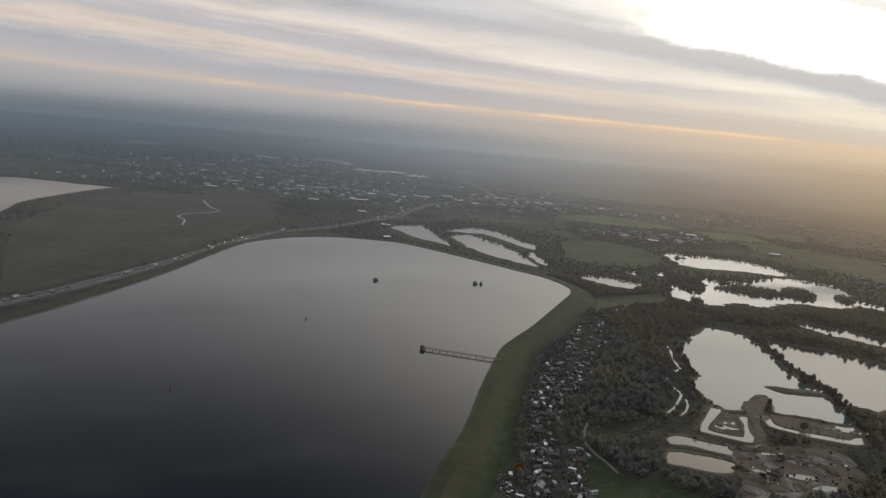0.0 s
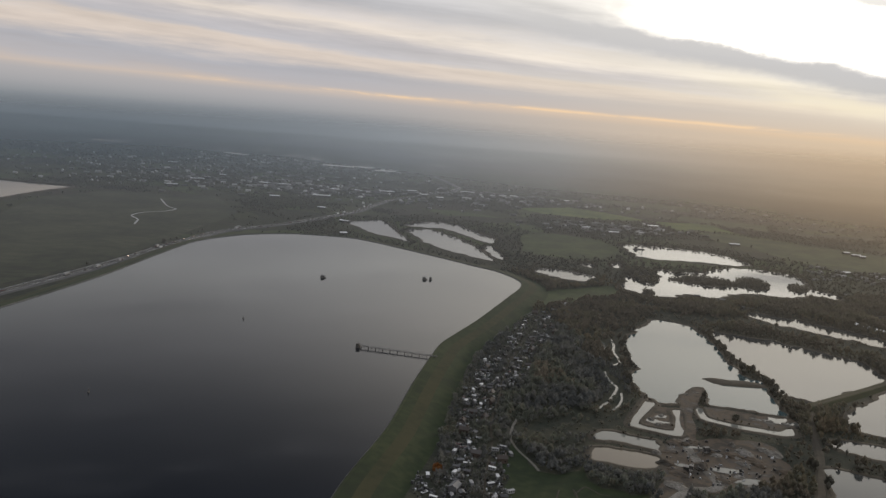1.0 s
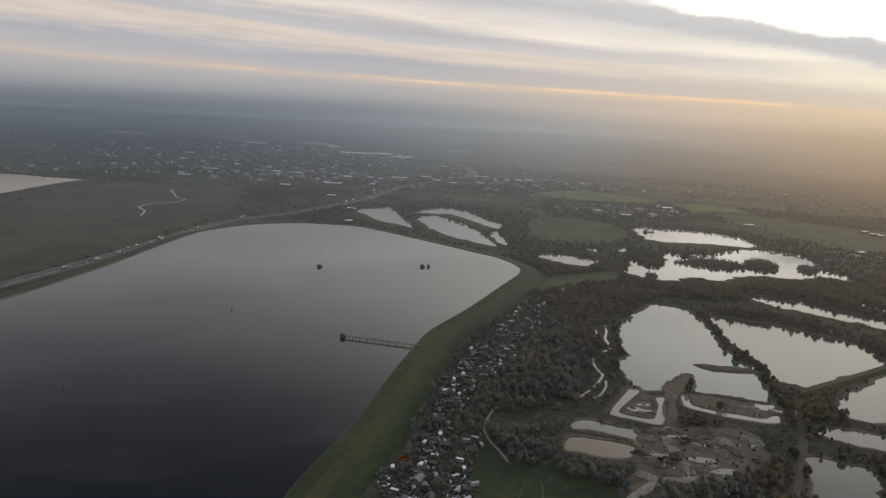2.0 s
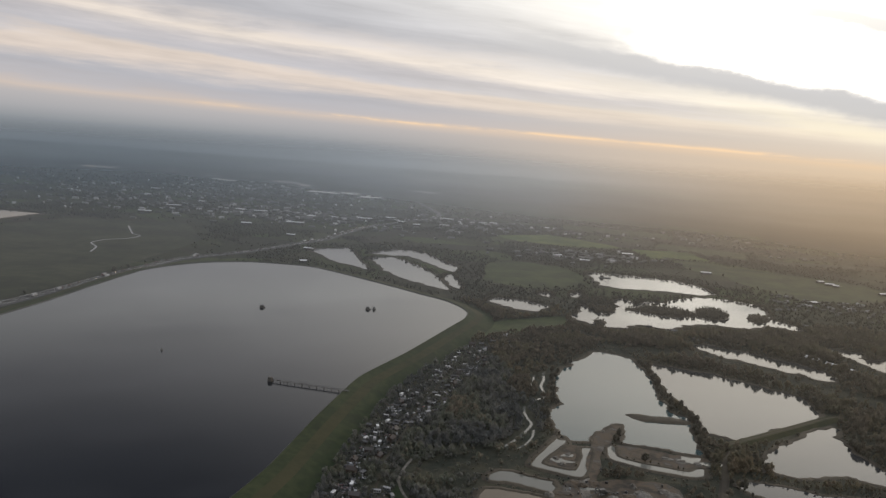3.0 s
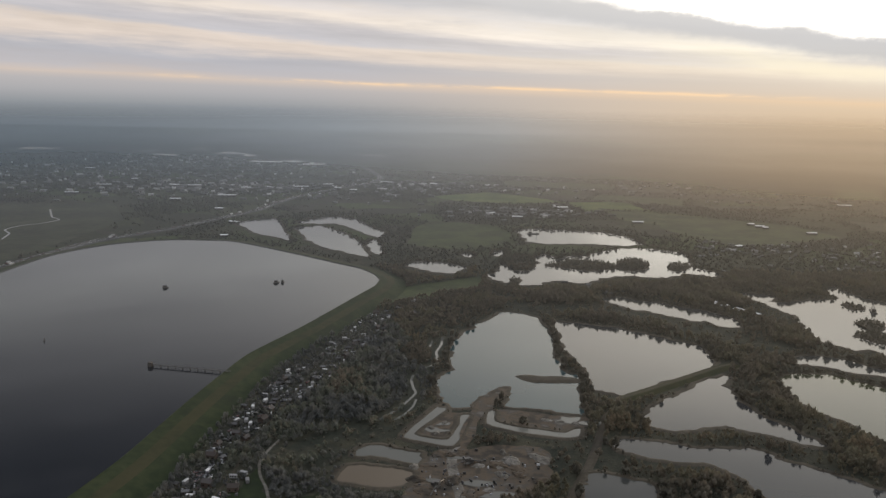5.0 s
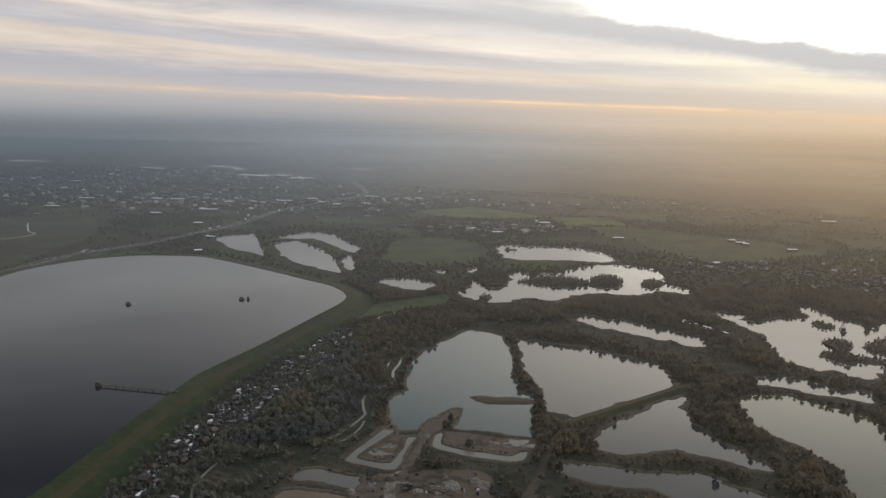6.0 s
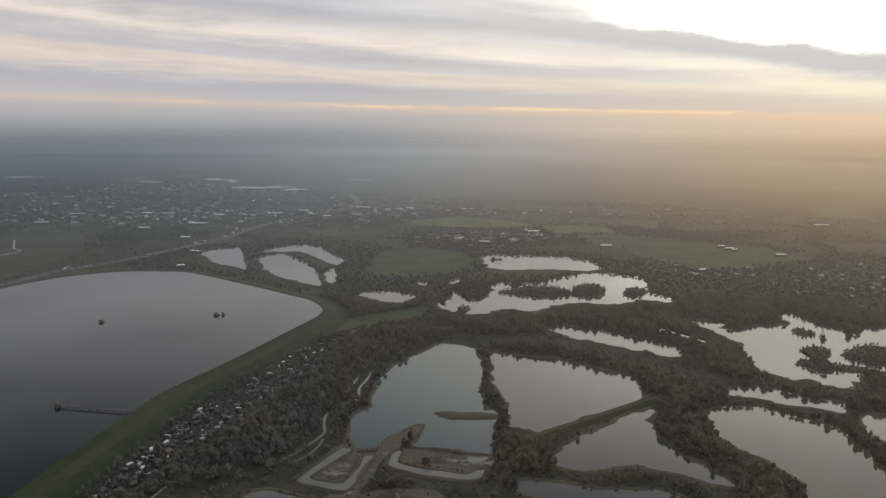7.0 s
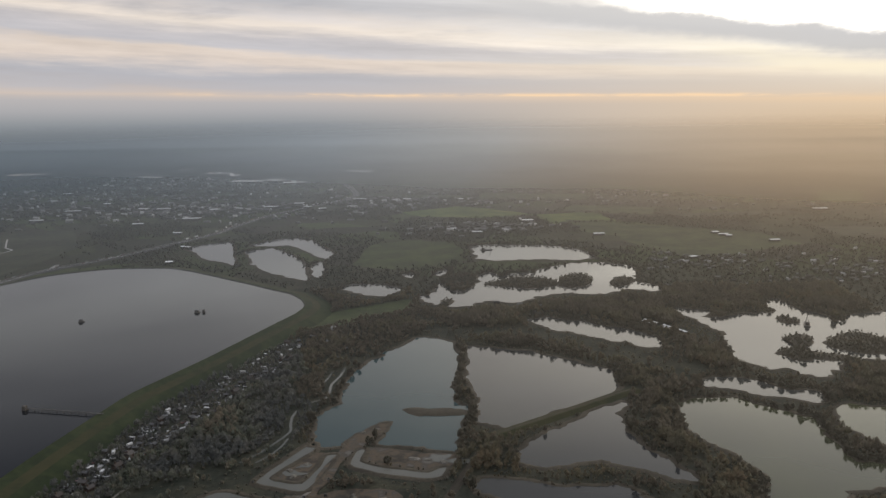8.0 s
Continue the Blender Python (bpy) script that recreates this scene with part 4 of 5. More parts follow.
def spread(original, places):
    """The original at the first place, copies at the others."""
    for k, (x, y, z, turn) in enumerate(places):
        if k == 0:
            original.matrix_basis = pose(x, y, z, 0, 0, turn)
        else:
            copy_thing(original, pose(x, y, z, 0, 0, turn))


# ---- the village below the embankment ----
rng = random.Random(11)
homes, vans, cars_v, sheds = [], [], [], []
TAKEN = []
RES_WIDE = RES + outward(RES) * 35
NEAR_LINES = [LINES[k] for k in range(1, len(LINES)) if LINES[k][0] is not MWAY]
VLINE = rounded(VILLAGE + [(48, 428), (53, 390)], 12, 0, False)


def free(x, y, r):
    if any((x - u) ** 2 + (y - v) ** 2 < (r + s) ** 2 for u, v, s in TAKEN):
        return False
    q = np.array([[x, y]])
    if inside(q, RES_WIDE)[0] or any(inside(q, w)[0] for w in WATERS):
        return False
    return not any(away(q, line)[0] < half + r * 0.5 for line, half in NEAR_LINES)


ROWS = [rounded(lane, 8, 0, False) for lane in LANES]
for k in range(480):
    row_line = ROWS[rng.choice((0, 0, 0, 0, 1, 1, 1, 2, 3))]
    i = rng.randrange(len(row_line) - 1)
    p, d = row_line[i], row_line[i + 1] - row_line[i]
    turn = math.degrees(math.atan2(d[1], d[0]))
    across = np.array([-d[1], d[0]]) / np.linalg.norm(d)
    x, y = p + across * rng.choice((-1, 1)) * abs(rng.gauss(3.2, 3.0)) + d * rng.random()
    kind = rng.random()
    r = 3.8 if kind < 0.13 else 2.9 if kind < 0.38 else 2.2
    if not free(x, y, r):
        continue
    TAKEN.append((x, y, r))
    row = (x, y, 0.02, turn + rng.choice((0, 90)) + rng.uniform(-25, 25))
    (homes if kind < 0.13 else vans if kind < 0.38 else cars_v if kind < 0.72 else sheds).append(row)
spread(gabled("house", 5.6, 4.0, 2.8, 1.6, BRICK, TILE, "brick house with a dark tiled gable roof", "house", "village houses", True), homes[::2])
spread(gabled("house", 4.8, 3.6, 2.0, 1.3, BRICK, TILE, "small bungalow with a tiled roof", "house", "village houses", True), homes[1::2])
spread(caravan("white mobile home on a village plot"), vans)
spread(car("parked car on a village plot", "parked cars"), cars_v)
spread(gabled("shed", 3.6, 2.6, 2.0, 0.7, TIMBER, FELT, "timber garden shed with a pale sheet roof", "shed", "garden sheds"), sheds)
BIG = gabled("barn", 7, 4.6, 3.0, 1.4, WHITE, FELT, "large pale shed with a grey felt roof", "barn", "", False, 1)
BIG.matrix_basis = pose(44, 440, 0.02, 0, 0, 70)
TAKEN.append((44, 440, 5))

# rows of cabins near the long lake
rows_g = []
for k in range(9):
    if k not in (3, 6):
        rows_g.append((471 + 3.4 * k, 938 - 5.9 * k, 0.02, -62))
    if k not in (1, 5):
        rows_g.append((461 + 3.4 * k, 944 - 5.9 * k, 0.02, -62))
spread(gabled("cabin", 4.6, 2.5, 2.0, 0.6, TIMBER, SHEET, "pale-roofed cabin in a long row", "cabin", "row of cabins"), rows_g)
TAKEN += [(x, y, 9) for x, y, z, t in rows_g]

# ---- motorway traffic ----
traffic, heavy = [], []
for k in range(230):
    i = rng.randrange(0, int(len(MWAY) * 0.8))
    p, d = MWAY[i], MWAY[i + 1] - MWAY[i]
    d = d / np.linalg.norm(d)
    side = rng.choice((-1, 1))
    p = p + d * rng.uniform(0, 15) + np.array([d[1], -d[0]]) * side * rng.choice((1.9, 3.5, 5.0))
    if any((p[0] - u) ** 2 + (p[1] - v) ** 2 < 60 for u, v, _, _ in traffic + heavy):
        continue
    (heavy if rng.random() < 0.12 else traffic).append((p[0], p[1], 1.24, math.degrees(math.atan2(d[1], d[0])) + (0 if side > 0 else 180)))
spread(car("car driving on the motorway", "motorway traffic"), traffic)
spread(lorry("white lorry driving on the motorway", "motorway traffic"), heavy)

# ---- far warehouses ----
rng = random.Random(21)
for k, (x, y) in enumerate(ROOFS + ROOFS_EAST):
    far = y > 1650
    sx, sy = (rng.uniform(10, 36), rng.uniform(8, 16)) if far else (rng.uniform(9, 20), rng.uniform(5, 9))
    if y > 2500:
        sx, sy = rng.uniform(40, 110), rng.uniform(26, 60)
    ob = gabled("warehouse", sx, sy, 4.2 if far else 3.0, 1.0, CONCRETE, ROOF_SHEET, "pale metal-roofed warehouse at the town's edge", "warehouse", "warehouses", False, 1)
    ob.matrix_basis = pose(x, y, 0.02, 0, 0, rng.choice((0, 8, 20, -25)) + rng.uniform(-6, 6))
    TAKEN.append((x, y, sx * 0.6))

# ---- reservoir furniture ----
def jetty():
    (ax, ay), (bx, by) = JETTY
    d = Vector((bx - ax, by - ay, 0))
    ob = thing("jetty", ax, ay, 6.0, math.degrees(math.atan2(d.y, d.x)), "long dark jetty with a valve house at its end", "jetty")
    long = d.length + 5
    bm = bmesh.new()
    add_box(bm, long / 2, 0, 1.5, long, 1.3, 0.22)
    part("deck", bm, STEEL, ob)
    for k in range(int(long // 6) + 1):
        for s in (-1, 1):
            bm = bmesh.new()
            add_bar(bm, (k * 6 + 1, s * 0.7, -3), (k * 6 + 1, s * 0.7, 1.55), 0.2)
            part("pile", bm, TIMBER, ob)
    for s in (-0.6, 0.6):
        bm = bmesh.new()
        add_bar(bm, (0, s, 2.6), (long, s, 2.6), 0.04, 4)
        add_bar(bm, (0, s, 2.15), (long, s, 2.15), 0.03, 4)
        for k in range(int(long // 3)):
            add_bar(bm, (k * 3, s, 1.7), (k * 3, s, 2.6), 0.04, 4)
            if k % 2:
                add_bar(bm, (k * 3, s, 0.4), (k * 3 + 3, s, 1.6), 0.07, 4)
        part("railing", bm, STEEL, ob)
    house = part("valve_house", tower(), TIMBER, ob, "square dark valve house")
    bm = bmesh.new()
    add_box(bm, -1.6, 0, 3.0, 3.2, 3.2, 0.25, bevel=0.08)
    part("roof", bm, TIMBER, house)


def tower():
    bm = bmesh.new()
    add_box(bm, -1.6, 0, -3, 3.0, 3.0, 4.5)
    add_box(bm, -1.6, 0, 1.5, 2.7, 2.7, 1.5, bevel=0.08)
    return bm


jetty()


def raft(x, y, turn, label, wide=6.0):
    ob = thing("raft", x, y, 6.0, turn, label, "raft", "rafts on the reservoir")
    bm = bmesh.new()
    add_box(bm, 0, 0, 0.25, wide, wide * 0.8, 0.5, bevel=0.06)
    part("deck", bm, TIMBER, ob)
    for s in (-0.35, 0.35):
        bm = bmesh.new()
        add_bar(bm, (-wide * 0.5, s * wide * 0.8, 0.05), (wide * 0.5, s * wide * 0.8, 0.05), 0.55, 10)
        part("float", bm, STEEL, ob)
    bm = bmesh.new()
    add_box(bm, -wide * 0.1, 0, 0.75, wide * 0.6, wide * 0.5, 1.6, bevel=0.05)
    hut = part("hut", bm, TIMBER, ob, "dark pump hut")
    bm = bmesh.new()
    add_gable(bm, wide * 0.6, wide * 0.5, 2.36, 0.7, 0.3)
    for v in bm.verts:
        v.co.x -= wide * 0.1
    part("roof", bm, STEEL, hut)
    bm = bmesh.new()
    add_bar(bm, (wide * 0.4, 0, 0.7), (wide * 0.4, 0, 2.6), 0.06)
    part("mast", bm, STEEL, ob)


raft(*RAFTS[0], 20, "dark square raft with a pump hut")
raft(RAFTS[1][0] - 2, RAFTS[1][1], 0, "low dark raft with a pump hut", 6.0)
raft(RAFTS[1][0] + 4.5, RAFTS[1][1] + 2, 0, "small dark raft moored to a larger one", 3.6)


def buoy(x, y):
    ob = thing("buoy", x, y, 6.0, 0, "dark marker buoy with a short mast", "buoy", "buoys on the reservoir")
    bm = bmesh.new()
    bmesh.ops.create_cone(bm, cap_ends=True, segments=14, radius1=1.1, radius2=0.8, depth=1.1)
    part("float", bm, STEEL, ob)
    bm = bmesh.new()
    add_bar(bm, (0, 0, 0.5), (0, 0, 2.0), 0.3, 8, 0.5)
    add_box(bm, 0, 0, 1.7, 0.8, 0.8, 0.7, bevel=0.1)
    part("mast", bm, STEEL, ob)


for x, y in RAFTS[2:]:
    buoy(x, y)


def dredger(x, y, turn, label):
    ob = thing("dredger", x, y, 0.3, turn, label, "dredger")
    bm = bmesh.new()
    add_box(bm, 0, 0, -0.3, 18, 6, 1.5, bevel=0.3)
    part("hull", bm, STEEL, ob)
    bm = bmesh.new()
    add_box(bm, -5, 0, 1.2, 4, 3.6, 2.8, bevel=0.15)
    part("cabin", bm, TIMBER, ob)
    bm = bmesh.new()
    for s in (-1.5, 1.5):
        add_bar(bm, (6, s, 1.1), (6, 0, 9), 0.2)
        add_bar(bm, (-3, s, 1.1), (6, 0, 9), 0.15)
    part("gantry", bm, STEEL, ob)


dredger(322, 1388, 10, "dark dredger barge moored in the lake")
dredger(625, 916, 70, "dark dredger with a tall gantry in the lake")

# ---- trees ----
def lump(r, seed, flat=0.85):
    """A rough clump of twigs: an uneven twenty-faced lump."""
    bm = bmesh.new()
    bmesh.ops.create_icosphere(bm, subdivisions=1, radius=1.0)
    rnd = random.Random(seed)
    v = np.array([q.co for q in bm.verts]) * np.array([[rnd.uniform(0.65, 1.3)] for _ in bm.verts]) * r * np.array([1, 1, flat])
    f = np.array([[q.index for q in face.verts] for face in bm.faces])
    bm.free()
    return v, f


def crown_arrays(seed, h, wide, lumps, tufts):
    """The crown of a winter tree as vertices and triangles: small clumps round the limbs and many sprays of twigs that point up and out."""
    rnd = random.Random(seed)
    vs, fs, at = [], [], 0
    for k in range(lumps):
        a, u = rnd.uniform(0, 6.283), rnd.random() ** 0.6
        z = h * rnd.uniform(0.22, 0.7)
        reach = wide * 0.36 * math.sqrt(max(0.06, 1 - ((z / h - 0.5) / 0.5) ** 2))
        v, f = lump(wide * rnd.uniform(0.15, 0.24), seed * 31 + k, 1.25)
        v = v + np.array([math.cos(a) * u * reach, math.sin(a) * u * reach, z])
        vs.append(v), fs.append(f + at)
        at += len(v)
    for k in range(tufts):
        a, e = rnd.uniform(0, 6.283), rnd.uniform(-0.25, 1.5)
        out = rnd.uniform(0.25, 1.0) ** 0.7
        c = np.array([math.cos(a) * math.cos(e) * wide * 0.46 * out, math.sin(a) * math.cos(e) * wide * 0.46 * out, h * (0.5 + 0.38 * math.sin(e) * out)])
        tip = np.array([math.cos(a) * math.cos(e) * wide * 0.12, math.sin(a) * math.cos(e) * wide * 0.12, h * rnd.uniform(0.07, 0.2)])
        b = a + 1.571 + rnd.uniform(-0.9, 0.9)
        half = wide * rnd.uniform(0.045, 0.09)
        side = np.array([math.cos(b) * half, math.sin(b) * half, rnd.uniform(-0.5, 0.5) * half])
        vs.append(np.array([c - side - tip * 0.5, c + side - tip * 0.4, c + tip])), fs.append(np.array([[0, 1, 2]]) + at)
        at += 3
    return np.concatenate(vs), np.concatenate(fs)


def trunk_mesh(h, wide, seed):
    rnd = random.Random(seed)
    bm = bmesh.new()
    add_bar(bm, (0, 0, -0.2), (0, 0, h * 0.55), wide * 0.045, 6, 0.55)
    for k in range(5):
        a, z = k * 1.256 + rnd.uniform(-0.4, 0.4), h * rnd.uniform(0.25, 0.5)
        add_bar(bm, (0, 0, z), (math.cos(a) * wide * 0.32, math.sin(a) * wide * 0.32, z + h * 0.3), wide * 0.022, 5, 0.4)
    return bm


def mesh_from(name, v, f, mat):
    data = bpy.data.meshes.new(name)
    data.vertices.add(len(v))
    data.vertices.foreach_set("co", v.astype(np.float32).ravel())
    data.loops.add(f.size)
    data.loops.foreach_set("vertex_index", f.astype(np.int32).ravel())
    data.polygons.add(len(f))
    data.polygons.foreach_set("loop_start", np.arange(0, f.size, 3, dtype=np.int32))
    data.update(calc_edges=True)
    data.materials.append(mat)
    return data


def wood(name, places, kinds, mat, label, seed):
    """Many trees joined into one sheet of woodland; places: x, y, size."""
    if not len(places):
        return
    rnd = np.random.default_rng(seed)
    pick = rnd.integers(0, len(kinds), len(places))
    vs, fs, at = [], [], 0
    for k, (v, f) in enumerate(kinds):
        q = places[pick == k]
        if not len(q):
            continue
        a, s = rnd.uniform(0, 6.283, len(q)), q[:, 2]
        c, d = np.cos(a), np.sin(a)
        x = (v[None, :, 0] * c[:, None] - v[None, :, 1] * d[:, None]) * s[:, None] + q[:, 0, None]
        y = (v[None, :, 0] * d[:, None] + v[None, :, 1] * c[:, None]) * s[:, None] + q[:, 1, None]
        z = v[None, :, 2] * (s * rnd.uniform(0.8, 1.15, len(q)))[:, None]
        vs.append(np.stack([x, y, z], -1).reshape(-1, 3))
        fs.append((f[None] + (np.arange(len(q)) * len(v))[:, None, None]).reshape(-1, 3) + at)
        at += len(v) * len(q)
    ob = new(name, mesh_from(name, np.concatenate(vs), np.concatenate(fs), mat))
    tagged(ob, label, "woodland", kind="stuff")


NEAR = [crown_arrays(s, 7.6 + s % 3, 4.8 + s % 2, 3, 70) for s in range(1, 7)]
BUSH = [crown_arrays(s, 2.4, 3.4, 1, 26) for s in range(11, 15)]
FAR = [crown_arrays(s, 6.0, 7.5, 2, 14) for s in range(21, 26)]


def scatter(x0, x1, y0, y1, gap, seed):
    rnd = np.random.default_rng(seed)
    gx, gy = np.meshgrid(np.arange(x0, x1, gap), np.arange(y0, y1, gap))
    q = np.stack([gx.ravel(), gy.ravel()], 1)
    return q + rnd.uniform(-0.5, 0.5, q.shape) * gap, rnd


def value(q, scale, seed):
    return np.array([noise.noise((x * scale, y * scale, seed)) for x, y in q])


def near_box(q, line, pad):
    lo, hi = line.min(0) - pad, line.max(0) + pad
    return np.where((q[:, 0] > lo[0]) & (q[:, 0] < hi[0]) & (q[:, 1] > lo[1]) & (q[:, 1] < hi[1]))[0]


def keep_dry(q, margin=0.0):
    ok = ~inside(q, RES_OUT)
    for line in WATERS:
        k = near_box(q, line, margin + 1)
        if len(k):
            ok[k] &= ~inside(q[k], line + outward(line) * margin if margin else line)
    for line in ISLES:
        ok |= inside(q, line)
    for line, half in LINES:
        k = near_box(q, line, half)
        if len(k):
            ok[k] &= away(q[k], line) > half
    return ok


def clear_of(q, polys):
    ok = np.ones(len(q), bool)
    for line in polys:
        ok &= ~inside(q, line)
    return ok


def clear_of_things(q, extra=1.5):
    ok = np.ones(len(q), bool)
    for x, y, r in TAKEN:
        ok &= (q[:, 0] - x) ** 2 + (q[:, 1] - y) ** 2 > (r * 0.8 + extra) ** 2
    return ok


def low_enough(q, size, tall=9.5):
    """Shrinks trees to fit the camera's view, so that their tops don't hide water."""
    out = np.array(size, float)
    # reach: how far north a treetop covers the ground, seen from 208 m up
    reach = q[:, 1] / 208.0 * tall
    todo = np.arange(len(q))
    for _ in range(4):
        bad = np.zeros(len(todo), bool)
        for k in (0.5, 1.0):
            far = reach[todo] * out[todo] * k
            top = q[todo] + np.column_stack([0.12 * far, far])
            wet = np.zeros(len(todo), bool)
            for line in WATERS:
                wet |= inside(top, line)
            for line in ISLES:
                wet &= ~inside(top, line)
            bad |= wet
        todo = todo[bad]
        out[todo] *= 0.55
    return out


# woodland round the pits
q, rnd = scatter(35, 720, 345, 1095, 3.9, 1)
q = q[keep_dry(q, 1.2) & clear_of(q, FIELDS) & clear_of_things(q, 0.2)]
dens = value(q, 0.018, 2.0) + 0.5 * value(q, 0.065, 5.0)
village = away(q, VLINE) < 46
lane_near = np.min([away(q, line) for line in ROWS], axis=0)
want = np.where(village, np.where(lane_near < 4.5, 0.6, 1.0), np.clip(0.88 + dens * 1.2, 0.12, 1.0))
# the open grassy strip between the pits and the long lake
open_strip = away(q, rounded([(267, 899), (347, 893), (428, 812), (471, 769)], 4, 0, False)) < 23
want = np.where(open_strip, 0.05, want)
works = away(q, rounded([(93, 533), (140, 561), (205, 577), (260, 558), (273, 527)], 4, 0, False)) < 16
want = np.where(works, 0.12, want)
dike = away(q, rounded([(332, 651), (360, 672), (402, 708)], 3, 0, False)) < 8
want = np.where(dike, 0.0, want)
q = q[rnd.random(len(q)) < want]
size = rnd.uniform(0.6, 1.2, len(q)) * np.where(q[:, 0] > 275, 1.1, 0.82)
shore = np.zeros(len(q), bool)
for line in SHORES:
    shore |= inside(q, line + outward(line) * 6)
behind = np.zeros(len(q), bool)
for line in SHORES:
    behind |= inside(q, line + outward(line) * 14)
size = np.where(shore, size * 0.42, np.where(behind, size * 0.66, size))
north = np.zeros(len(q), bool)
for line in SHORES:
    north |= inside(q, line + outward(line) * 9) & inside(q - np.array([0, 13.0]), line)
size = np.where(north, size * 0.55, size)
size = np.where(away(q, rounded([(512, 905), (522, 880), (532, 850)], 3, 0, False)) < 26, size * 0.3, size)
size = np.where(np.min([away(q, line) for line in ROWS], axis=0) < 10, size * 0.6, np.where(away(q, VLINE) < 30, size * 0.9, size))
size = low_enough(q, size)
q, size = q[size > 0.16], size[size > 0.16]
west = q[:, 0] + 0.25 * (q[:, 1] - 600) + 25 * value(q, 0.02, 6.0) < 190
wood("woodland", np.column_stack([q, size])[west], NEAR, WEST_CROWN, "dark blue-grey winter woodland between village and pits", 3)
wood("woodland", np.column_stack([q, size])[~west], NEAR, CROWN, "bare winter woodland, grey-brown, round gravel pits", 4)

# scrub and bramble between
q, rnd = scatter(35, 720, 345, 1095, 5.4, 7)
q = q[keep_dry(q, 0.6) & clear_of(q, FIELDS) & clear_of_things(q, 0)]
q = q[rnd.random(len(q)) < 0.4]
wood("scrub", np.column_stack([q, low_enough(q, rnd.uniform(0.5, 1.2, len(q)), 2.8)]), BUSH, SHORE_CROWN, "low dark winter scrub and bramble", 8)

# far hedges, copses and garden trees
q, rnd = scatter(-2600, 2900, 2300, 4900, 13.0, 9)
m, rnd = scatter(-1700, 1900, 930, 2300, 8.0, 19)
q = np.concatenate([m, q])
q = q[(np.abs(q[:, 0] - 110) < 0.60 * q[:, 1] + 160)]
inner = (q[:, 0] > 35) & (q[:, 0] < 720) & (q[:, 1] < 1095)
q = q[~inner]
q = q[rnd.random(len(q)) < np.where(q[:, 1] < 2300, 1.0, np.clip(2100 / q[:, 1], 0.25, 1.0))]
q = q[keep_dry(q, 2.0) & clear_of(q, FIELDS) & clear_of_things(q, 2)]
hedge = np.minimum(np.abs(value(q, 0.0068, 1.0)), np.abs(value(q, 0.009, 8.0)))
copse = value(q, 0.005, 14.0) + 0.4 * value(q, 0.02, 3.0)
want = np.clip(0.006 + 0.95 * (hedge < 0.022) + 0.9 * (copse > 0.13), 0, 0.97)
near_lakes = np.min([np.linalg.norm(q - w.mean(0), axis=1) - 0.5 * np.ptp(w, axis=0).max() for w in WATERS[:9]], axis=0) < 45
want = np.where(near_lakes, 0.8, want)
for cx, cy, r in ((620, 1290, 140), (825, 1180, 230), (310, 1640, 150), (90, 2100, 250)):
    want = np.where(np.hypot(q[:, 0] - cx, q[:, 1] - cy) < r, np.maximum(want, 0.7), want)
q = q[rnd.random(len(q)) < want]
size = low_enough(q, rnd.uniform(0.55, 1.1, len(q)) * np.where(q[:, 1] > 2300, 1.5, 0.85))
q, size = q[size > 0.14], size[size > 0.14]
wood("woodland", np.column_stack([q, size]), FAR, FAR_CROWN, "distant dark hedges and copses across the plain", 10)

# hedges round the far fields
q = np.concatenate([e + rnd.uniform(-2, 2, e.shape) for e in HEDGES for _ in range(5)])
q = q + rnd.uniform(-9, 9, q.shape) * np.array([1.0, 0.25])
q = q[keep_dry(q, 3.0) & clear_of_things(q, 2)]
wood("hedge", np.column_stack([q, rnd.uniform(0.45, 0.95, len(q))]), FAR, FAR_CROWN, "dark overgrown hedges round far fields", 15)

# shore belts of the farther lakes
ring = []
rnd = np.random.default_rng(12)
for line in SHORES[:10] + SHORES[15:18]:
    p = line + outward(line) * rnd.uniform(0.8, 4, (len(line), 1))
    for k in range(3):
        ring.append(p + rnd.uniform(-2.5, 2.5, p.shape))
for line in ISLES:
    (x0, y0), (x1, y1) = line.min(0), line.max(0)
    m, _ = scatter(x0, x1, y0, y1, 4.2, 40)
    ring.append(m[inside(m, line)])
q = np.concatenate(ring)
q = q[keep_dry(q, 0.3)]
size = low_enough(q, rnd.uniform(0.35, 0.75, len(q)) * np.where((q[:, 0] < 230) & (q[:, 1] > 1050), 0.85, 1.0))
on_isle = np.zeros(len(q), bool)
for line in ISLES:
    on_isle |= inside(q, line)
size = np.where(on_isle, np.maximum(size, 0.42), size)
q, size = q[size > 0.12], size[size > 0.12]
wood("woodland", np.column_stack([q, size]), NEAR, SHORE_CROWN, "ragged belts of bare trees round lakes and islands", 13)

